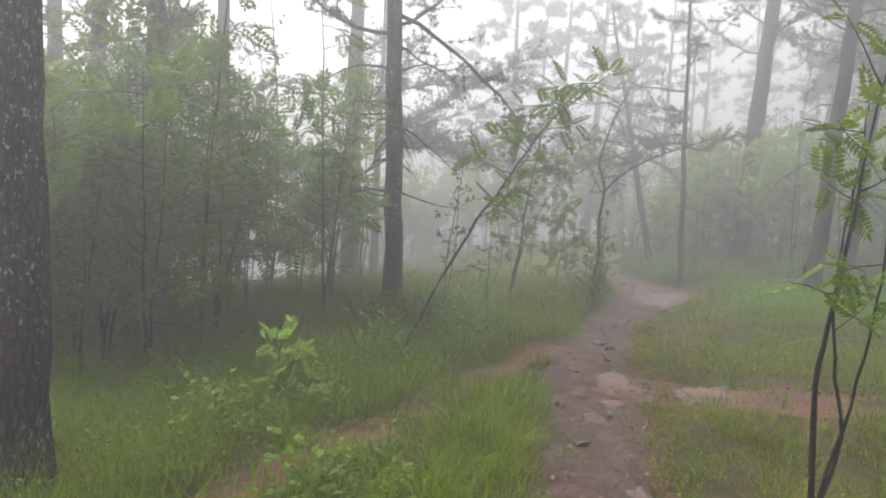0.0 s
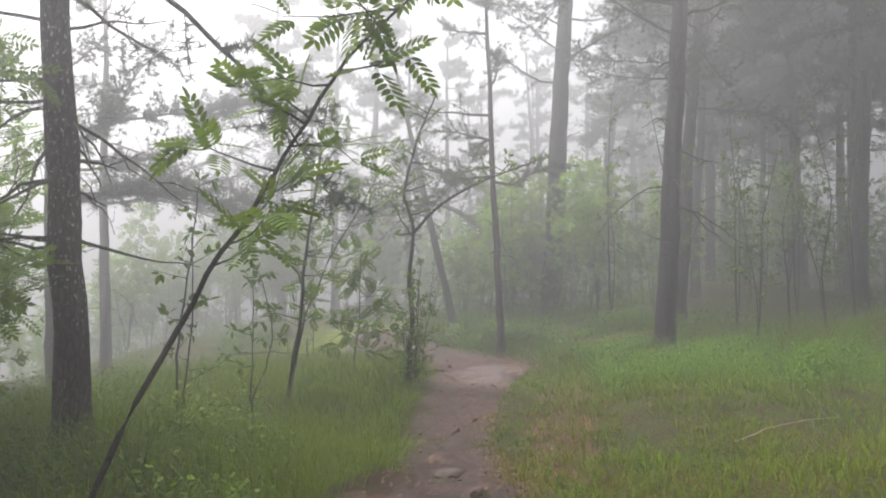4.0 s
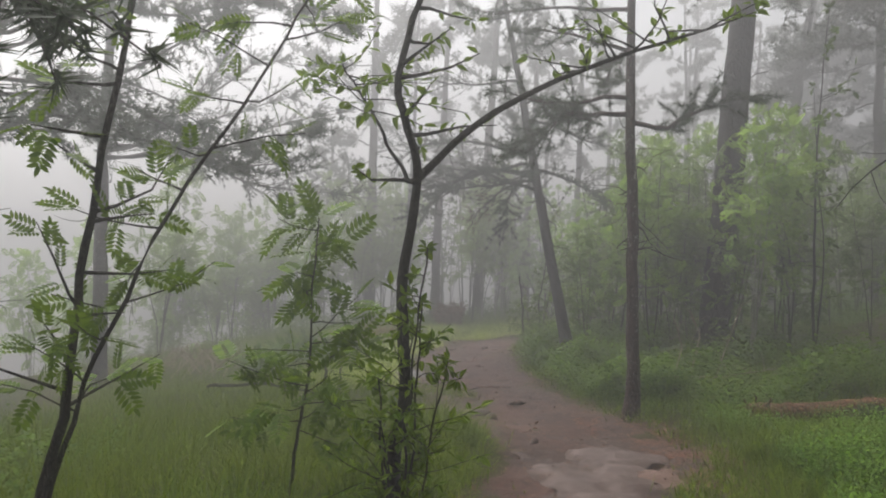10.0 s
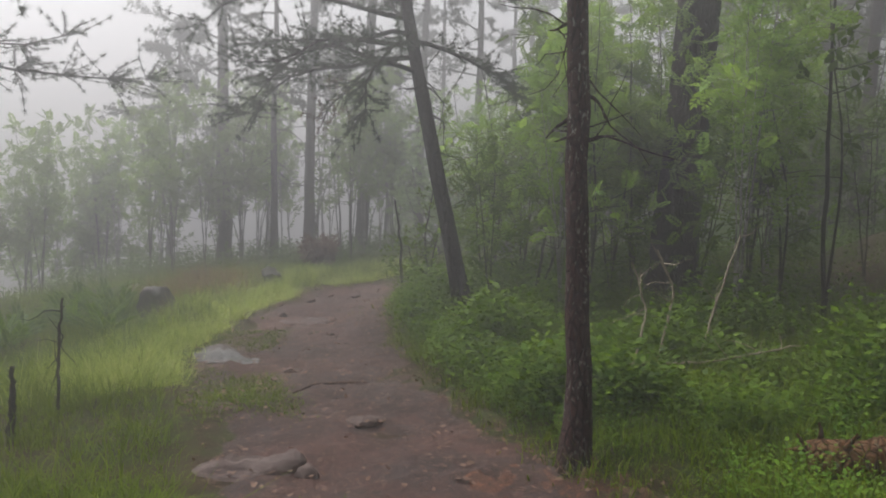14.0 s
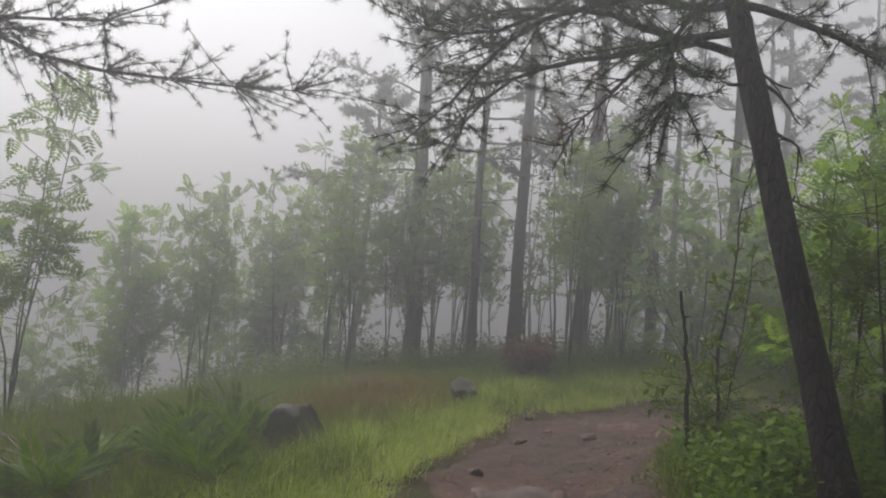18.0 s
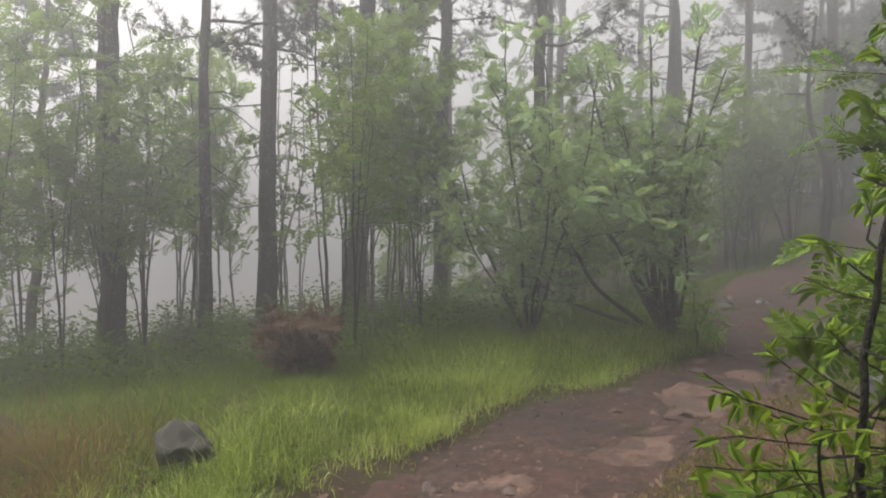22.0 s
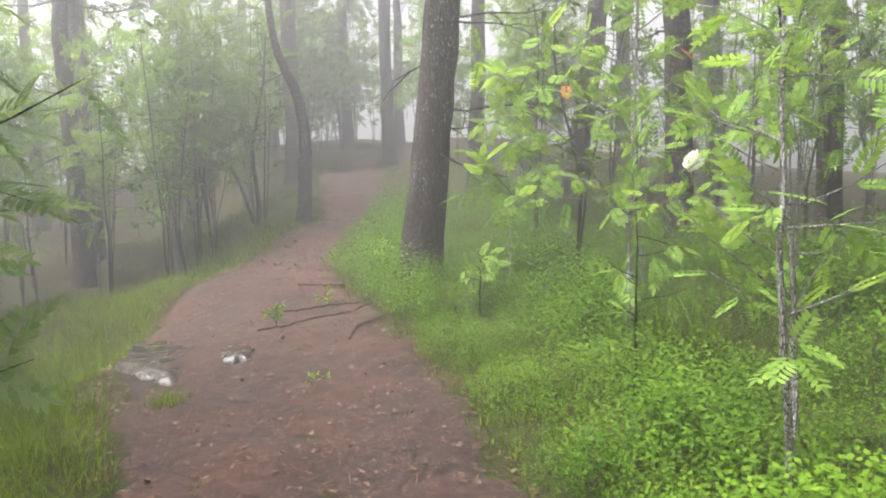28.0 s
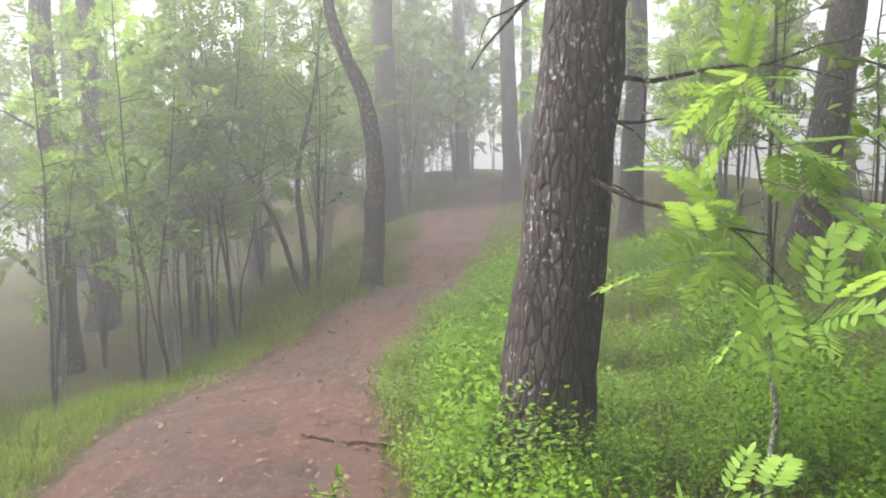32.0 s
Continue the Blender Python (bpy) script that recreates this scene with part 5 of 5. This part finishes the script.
scatter(KINDS, 30, 20, 36, 36, 58, 14, 1.6, 0.8, 1.3)
scatter(SPARSE, 16, 20, 36, 42, 60, 15, 1.6)
scatter(KINDS[3:], 14, 9, 22, 44.5, 52, 16, 1.2, 0.9, 1.4)
scatter(KINDS, 14, 23.5, 30, 46, 52, 17, 0.9, 0.9, 1.3)
scatter(KINDS, 16, 25.5, 33, 47.6, 55, 19, 0.8, 1.0, 1.6)
scatter(KINDS, 3, 6, 10.5, 35.2, 38.2, 20, 1.5, 0.8, 1.1, lambda x, y: np.hypot(x - 9.9, y - 33.9) > 2.2)
scatter(KINDS, 8, 22.5, 28, 39.5, 45, 18, 0.9, 0.8, 1.2)
for _k in KINDS + SPARSE:
    for _o in (*_k.children_recursive, _k):
        bpy.data.objects.remove(_o)

# brown dead shrub and dry heap in the meadow
sapling(5.4, 33.6, [([(0.1 * math.cos(a), 0.1 * math.sin(a), 0.2), (0.35 * math.cos(a), 0.35 * math.sin(a), 0.60 + 0.1 * math.sin(3 * a))], 0.009) for a in np.arange(0, 6.2, 0.4)], "dead brown juniper shrub in grass", name="dead_shrub", category="shrub",
        leaf="rowan", material=BROWN_NEEDLE, bark=TWIG, branches=10, low=0.15, reach=0.36, leaves=7, size=0.12, detail=False, seed=70)

# ---- grass and low scrub ----
BLADE_V = np.array([(-0.026, 0, 0), (0.026, 0, 0), (-0.020, 0.14, 0.55), (0.020, 0.14, 0.55), (0, 0.74, 0.84)])
BLADE_F = [(0, 1, 3), (0, 3, 2), (2, 3, 4)]


def meadow(name, material, clumps, blades, x0, x1, y0, y1, height, seed, label, keep, wide=1.0, spread=0.09):
    rng = np.random.default_rng(seed)
    x, y = rng.uniform(x0, x1, clumps * 8), rng.uniform(y0, y1, clumps * 8)
    d, side = trail_distance(x, y)
    ok = keep(x, y, d, side) * grass_share(x, y) > rng.random(len(x))
    x, y, d, side = x[ok][:clumps], y[ok][:clumps], d[ok][:clumps], side[ok][:clumps]
    n = len(x)
    lush = 0.5 + 0.75 * (0.5 + 0.5 * np.sin(1.3 * x + 0.5 * y) * np.sin(0.9 * y - 0.6 * x)) + 0.3 * np.sin(4.1 * x + 1.7 * y) * np.sin(3.3 * y - 2.2 * x) + rng.normal(0, 0.18, n)
    lush = np.clip(lush, 0.25, 1.7)
    az, rad = rng.uniform(0, 6.283, n * blades), spread * np.abs(rng.normal(0, 1, n * blades))
    px, py = np.repeat(x, blades) + rad * np.cos(az), np.repeat(y, blades) + rad * np.sin(az)
    h = np.repeat(height * lush, blades) * rng.uniform(0.45, 1.3, n * blades)
    h *= np.clip(0.45 + np.repeat(d, blades) * 0.9, 0.45, 1)
    pz = land(px, py) - 0.02
    tilt = rng.normal(-0.12, 0.32, n * blades)
    turns = euler_turns(tilt, rng.normal(0, 0.15, n * blades), az - 1.571 + rng.normal(0, 0.6, n * blades))
    s = Shape()
    w = 0.155 * wide * rng.uniform(0.6, 1.3, n * blades)
    near = np.repeat(d, blades) < 2.4
    place, size = np.stack([px, py, pz], -1), np.stack([w, h, h], -1)
    s.stamp(BLADE_V, BLADE_F, place[near], turns[near], size[near])
    s.stamp(BLADE_V[[0, 1, 4]] * [1.3, 1, 1], [(0, 1, 2)], place[~near], turns[~near], size[~near])
    return tagged(part(name, s, material, smooth=True), label, "grass", kind="stuff")


fall = lambda d, a, b: np.clip((b - d) / (b - a), 0.05, 1)
meadow("lush_grass", GRASS, 10500, 12, -8, 4.4, -2, 19, 0.36, 1, "tall fresh green grass beside the path", lambda x, y, d, s: (d > 0.02) * (s < 0) * fall(d, 1.5, 8) * (np.hypot(x + 2.45, y - 4.7) > 0.3))
meadow("short_grass", GRASS, 7500, 12, 0.8, 12, -2, 17, 0.15, 2, "short yellowish green grass beside the path", lambda x, y, d, s: (d > 0.0) * (s > 0) * fall(d, 2, 9))
meadow("middle_grass", GRASS, 6500, 12, 4.5, 14, 15, 29, 0.26, 3, "green grass under the pines", lambda x, y, d, s: (d > 0.03) * (s > 0) * fall(d, 1.2, 6))
meadow("meadow_grass", GRASS, 7000, 12, -6, 5.5, 17, 40, 0.30, 4, "green meadow grass with low tufts", lambda x, y, d, s: (d > 0.25) * (s < 0) * fall(d, 2, 9))
meadow("seed_grass", PALE_GRASS, 3600, 18, 1.5, 11, 22.5, 36, 0.31, 5, "pale seeding grass along the path", lambda x, y, d, s: (d > 0.05) * (d < 1.6) * (s < 0) * (1.1 - 0.55 * d) * np.clip(0.55 + np.sin(2.3 * x + y) * np.sin(1.7 * y - x), 0.12, 1), 0.75)
meadow("bank_grass", GRASS, 6000, 12, 5, 11, 31, 40, 0.26, 6, "bright green grass below the trees", lambda x, y, d, s: (d > 0.3) * (s < 0) * fall(d, 2, 7))
meadow("edge_grass", GRASS, 5200, 9, 9, 21, 33, 46, 0.24, 7, "green grass along the edge of the slope", lambda x, y, d, s: (d > 0.02) * (s < 0) * fall(d, 0.9, 4))
meadow("far_grass", GRASS, 2500, 9, 18, 30, 39, 58, 0.25, 8, "grass beside the far path", lambda x, y, d, s: (d > 0.05) * fall(d, 2, 8))
meadow("dry_grass", RUST_GRASS, 1100, 9, 0.8, 5.2, 27, 34, 0.34, 9, "rusty brown dry grass between stones", lambda x, y, d, s: (d > 0.5) * np.exp(-((x - 3.0) / 0.75) ** 2 - ((y - 30.5) / 1.0) ** 2))
meadow("olive_grass", DRY_GRASS, 2400, 10, 0.5, 8, 0, 13, 0.09, 10, "thin yellowish grass at the path's edge", lambda x, y, d, s: (d > -0.12) * (s > 0) * np.exp(-d / 1.2))
meadow("litter_grass", DRY_GRASS, 900, 8, 6.8, 11, 28, 32, 0.07, 12, "thin orange-green grass in needle litter", lambda x, y, d, s: (d > -0.2) * (s > 0) * np.exp(-d / 0.9), 1.0, 0.06)
meadow("tall_clump", GRASS, 60, 16, 14.7, 15.7, 33.0, 33.9, 0.5, 14, "tall bright grass clump among bilberries", lambda x, y, d, s: np.exp(-((x - 15.2) / 0.3) ** 2 - ((y - 33.45) / 0.3) ** 2))
meadow("path_tuft", GRASS, 16, 14, 12.8, 13.3, 36.4, 36.9, 0.2, 15, "grass tuft growing in the path", lambda x, y, d, s: np.exp(-((x - 13.05) / 0.13) ** 2 - ((y - 36.63) / 0.13) ** 2))
meadow("olive_patch", GRASS, 1100, 8, 2.9, 4.6, 20.6, 25.5, 0.075, 16, "thin worn grass along the path", lambda x, y, d, s: (d > -0.75) * (d < 0.3) * (s < 0) * np.clip(0.45 + np.sin(2.7 * x) * np.sin(2.2 * y), 0, 1) * (np.hypot(x - 3.5, y - 23.9) > 0.5))
meadow("verge_grass", GRASS, 2000, 8, 8.5, 22, 30, 43, 0.16, 13, "short grass between path and scrub", lambda x, y, d, s: (d > -0.1) * (d < 0.6) * (s > 0))
meadow("trail_tufts", GRASS, 240, 9, -1, 18, 3, 40, 0.12, 11, "small grass tufts growing in the path", lambda x, y, d, s: (d < 0) * (d > -0.5) * 0.5)

def sprig(leaves, ln, w):
    """An upright twig with small leaves all round, one high."""
    v, f = [], []
    for k in range(leaves):
        a, hh = k * 2.4, 0.22 + 0.78 * k / (leaves - 1)
        d = np.array([math.cos(a), math.sin(a), 0.35])
        out = 0.05 + 0.22 * (k % 3) / 2
        vv, ff = leaflet(np.array([out * math.cos(a), out * math.sin(a), hh]), d / np.linalg.norm(d), (-math.sin(a), math.cos(a), 0.0), ln * (1.2 - 0.4 * hh), w, False)
        f += [tuple(i + len(v) for i in t) for t in ff]
        v += list(vv)
    b = len(v)
    v += [np.array([-0.012, 0, 0]), np.array([0.012, 0, 0]), np.array([0, 0, 1.0])]
    return v, f + [(b, b + 1, b + 2)]


FINE_SPRIG, COARSE_SPRIG = sprig(26, 0.088, 0.056), sprig(15, 0.17, 0.10)


def scrub(name, material, n, x0, x1, y0, y1, height, seed, label, keep, twig=COARSE_SPRIG):
    rng = np.random.default_rng(seed)
    x, y = rng.uniform(x0, x1, n * 8), rng.uniform(y0, y1, n * 8)
    d, side = trail_distance(x, y)
    ok = keep(x, y, d, side) * (off_side_trails(x, y) > 0.05) > rng.random(len(x))
    x, y, d = x[ok][:n], y[ok][:n], d[ok][:n]
    lump = 0.85 + 0.5 * np.sin(3.1 * x + 0.4) * np.sin(2.8 * y + x) + 0.15 * np.sin(7 * x) * np.sin(6 * y)
    h = height * lump * rng.uniform(0.6, 1.25, len(x)) * np.clip(0.7 + d, 0.7, 1)
    s = Shape()
    s.stamp(twig[0], twig[1], np.stack([x, y, land(x, y) - 0.02], -1), euler_turns(rng.normal(0, 0.22, len(x)), rng.normal(0, 0.22, len(x)), rng.uniform(0, 6.283, len(x))), h)
    return tagged(part(name, s, material, smooth=False), label, "scrub", kind="stuff")


scrub("bilberry_scrub", BILBERRY, 13500, 8.5, 22, 28, 41, 0.38, 1, "dense bright green bilberry scrub", lambda x, y, d, s: (d > -0.03) * (s > 0) * fall(d, 1.8, 6.5) * np.clip((x - 9) / 2, 0, 1), FINE_SPRIG)
scrub("bilberry_patch", BILBERRY, 5600, 4.5, 12, 10, 20, 0.30, 2, "bright green bilberry patch under the pines", lambda x, y, d, s: (d > 0.5) * (s > 0) * np.exp(-((x - 7.1) / 1.8) ** 2 - ((y - 15.4) / 2.5) ** 2), FINE_SPRIG)
scrub("heath_scrub", BROAD, 5200, 5, 12, 19.5, 29, 0.40, 3, "dark green heath scrub beside the path", lambda x, y, d, s: (d > 0.15) * (s > 0) * fall(d, 1.5, 5))
scrub("herb_layer", BROAD, 3200, -8, 1, 4, 18, 0.34, 4, "leafy herbs among tall grass", lambda x, y, d, s: (d > 0.8) * (s < 0))
scrub("slope_herbs", BROAD, 3400, -6, 12, 34, 44, 0.5, 5, "leafy herbs on the slope", lambda x, y, d, s: (d > 2.5) * (s < 0))
scrub("wood_floor_herbs", BROAD, 3600, 9, 26, 16, 40, 0.42, 6, "leafy herbs on the forest floor", lambda x, y, d, s: (d > 3.0) * (s > 0))

# fern clump by the boulder
def fern(x, y, seed, n=19, size=0.55):
    rng = np.random.default_rng(seed)
    t = thing("fern", x, y, zat(x, y) - 0.02, "green fern clump in the meadow", "fern", "ferns in the meadow")
    one = Shape()
    v, f = rowan_leaf(True, 15, 0.05)
    v = v * [0.5, 1, 1]
    v[:, 2] -= 0.28 * v[:, 1] ** 2
    one.add(v, [np.array(f)])
    me = one.mesh("frond", BROAD)
    for i in range(n):
        ob = new("frond", me)
        ob.parent = t
        s = size * rng.uniform(0.7, 1.15)
        ob.matrix_basis = pose(0, 0, 0, 66 + rng.normal(0, 14), rng.normal(0, 25), 360 * i / n + rng.normal(0, 12)) @ Matrix.Scale(s, 4)


for _i, (_x, _y) in enumerate([(1.7, 27.3), (1.3, 27.9), (1.9, 28.4), (1.2, 28.7), (2.0, 26.8), (0.8, 27.2), (1.5, 29.4), (0.9, 26.3)]):
    fern(_x, _y, _i)


# ---- mud, puddle and seedlings in the path ----
def puddle(x, y, rx, ry, turn, seed):
    rng = np.random.default_rng(seed)
    a = np.arange(40) * 2 * np.pi / 40
    r = 1 + 0.18 * np.sin(2 * a + rng.uniform(0, 6)) + 0.12 * np.sin(5 * a + rng.uniform(0, 6)) + 0.07 * np.sin(9 * a)
    px, py = rx * r * np.cos(a), ry * r * np.sin(a)
    c, sn = math.cos(turn), math.sin(turn)
    z = zat(x, y) - 0.012
    v = [(0, 0, 0)] + [(c * u - sn * w, sn * u + c * w, 0) for u, w in zip(px, py)] + [(1.06 * (c * u - sn * w), 1.06 * (sn * u + c * w), -0.05) for u, w in zip(px, py)]
    s = Shape()
    s.add(v, [np.array([(0, 1 + i, 1 + (i + 1) % 40) for i in range(40)]), np.array([(1 + i, 41 + i, 41 + (i + 1) % 40, 1 + (i + 1) % 40) for i in range(40)])])
    ob = part("puddle", s, MUD)
    ob.location = (x, y, z)
    return tagged(ob, "shallow muddy puddle in the path", "puddle")


MUD = mat("wet_mud", (0.035, 0.028, 0.025), 0.12, 0.5)
_n = Nodes(MUD)
_n.color(_n.ramp(_n.noise(7, 5, 0.7), [(0.35, (0.02, 0.016, 0.014)), (0.65, (0.06, 0.046, 0.04))]))
_n.link(_n.ramp(_n.noise(5, 5, 0.7), [(0.45, (0.04, 0.04, 0.04)), (0.62, (0.5, 0.5, 0.5))]), _n.b.inputs["Roughness"])
_n.bump(_n.noise(9, 4, 0.6), 0.25, 0.02)
puddle(13.85, 37.95, 0.75, 0.3, 1.15, 1)
puddle(14.2, 37.25, 0.3, 0.16, 0.9, 2)
sapling(15.25, 37.85, [([(0.0, 0, 0.1), (0.02, 0, 0.2)], 0.006), ([(0.05, 0.02, 0.08), (0.08, 0.02, 0.16)], 0.005), ([(-0.05, 0, 0.12)], 0.005)], "tiny yellow-green seedling growing in the path", name="seedling", category="plant", leaf="broad", material=ROWAN_PALE, branches=4, low=0.3, reach=0.1, leaves=4, size=0.07, seed=80)
sapling(16.1, 38.0, [([(0.0, 0, 0.08), (0.02, 0, 0.14)], 0.005), ([(0.06, 0.02, 0.07)], 0.005)], "tiny yellow-green seedling growing in the path", name="seedling", category="plant", leaf="broad", material=ROWAN_PALE, branches=4, low=0.3, reach=0.12, leaves=4, size=0.07, seed=81)
sapling(13.9, 36.0, [([(0.0, 0, 0.05), (0.02, 0, 0.09)], 0.004)], "tiny yellow-green seedling growing in the path", name="seedling", category="plant", leaf="broad", material=ROWAN_PALE, branches=4, low=0.3, reach=0.12, leaves=4, size=0.06, seed=82)

# ---- litter on the trail ----
def litter(name, n, material, seed, label, length, width):
    rng = np.random.default_rng(seed)
    x, y = rng.uniform(-1, 22, n * 14), rng.uniform(0, 46, n * 14)
    d, _ = trail_distance(x, y)
    ok = (d < 0.12) | (off_side_trails(x, y) < 0.1)
    x, y = x[ok][:n], y[ok][:n]
    v = np.array([(-width, 0, 0), (width, 0, 0), (width * .6, length, 0.004), (-width * .6, length, 0.004)])
    s = Shape()
    s.stamp(v, [(0, 1, 2), (0, 2, 3)], np.stack([x, y, land(x, y) - 0.012 + rng.uniform(0, 0.02, len(x))], -1), euler_turns(rng.normal(0, 0.25, len(x)), rng.normal(0, 0.25, len(x)), rng.uniform(0, 6.283, len(x))), rng.uniform(0.6, 1.5, len(x)))
    return tagged(part(name, s, material, smooth=False), label, "litter", kind="stuff")


LITTER = leaf_material("litter", (0.035, 0.021, 0.015), (0.10, 0.054, 0.036), (0.22, 0.14, 0.10), 0.1, 0.6)
litter("needle_litter", 26000, LITTER, 1, "fallen needles and twigs on the path", 0.048, 0.0022)
litter("leaf_litter", 13000, LITTER, 2, "brown bits of bark and leaf on the path", 0.026, 0.010)
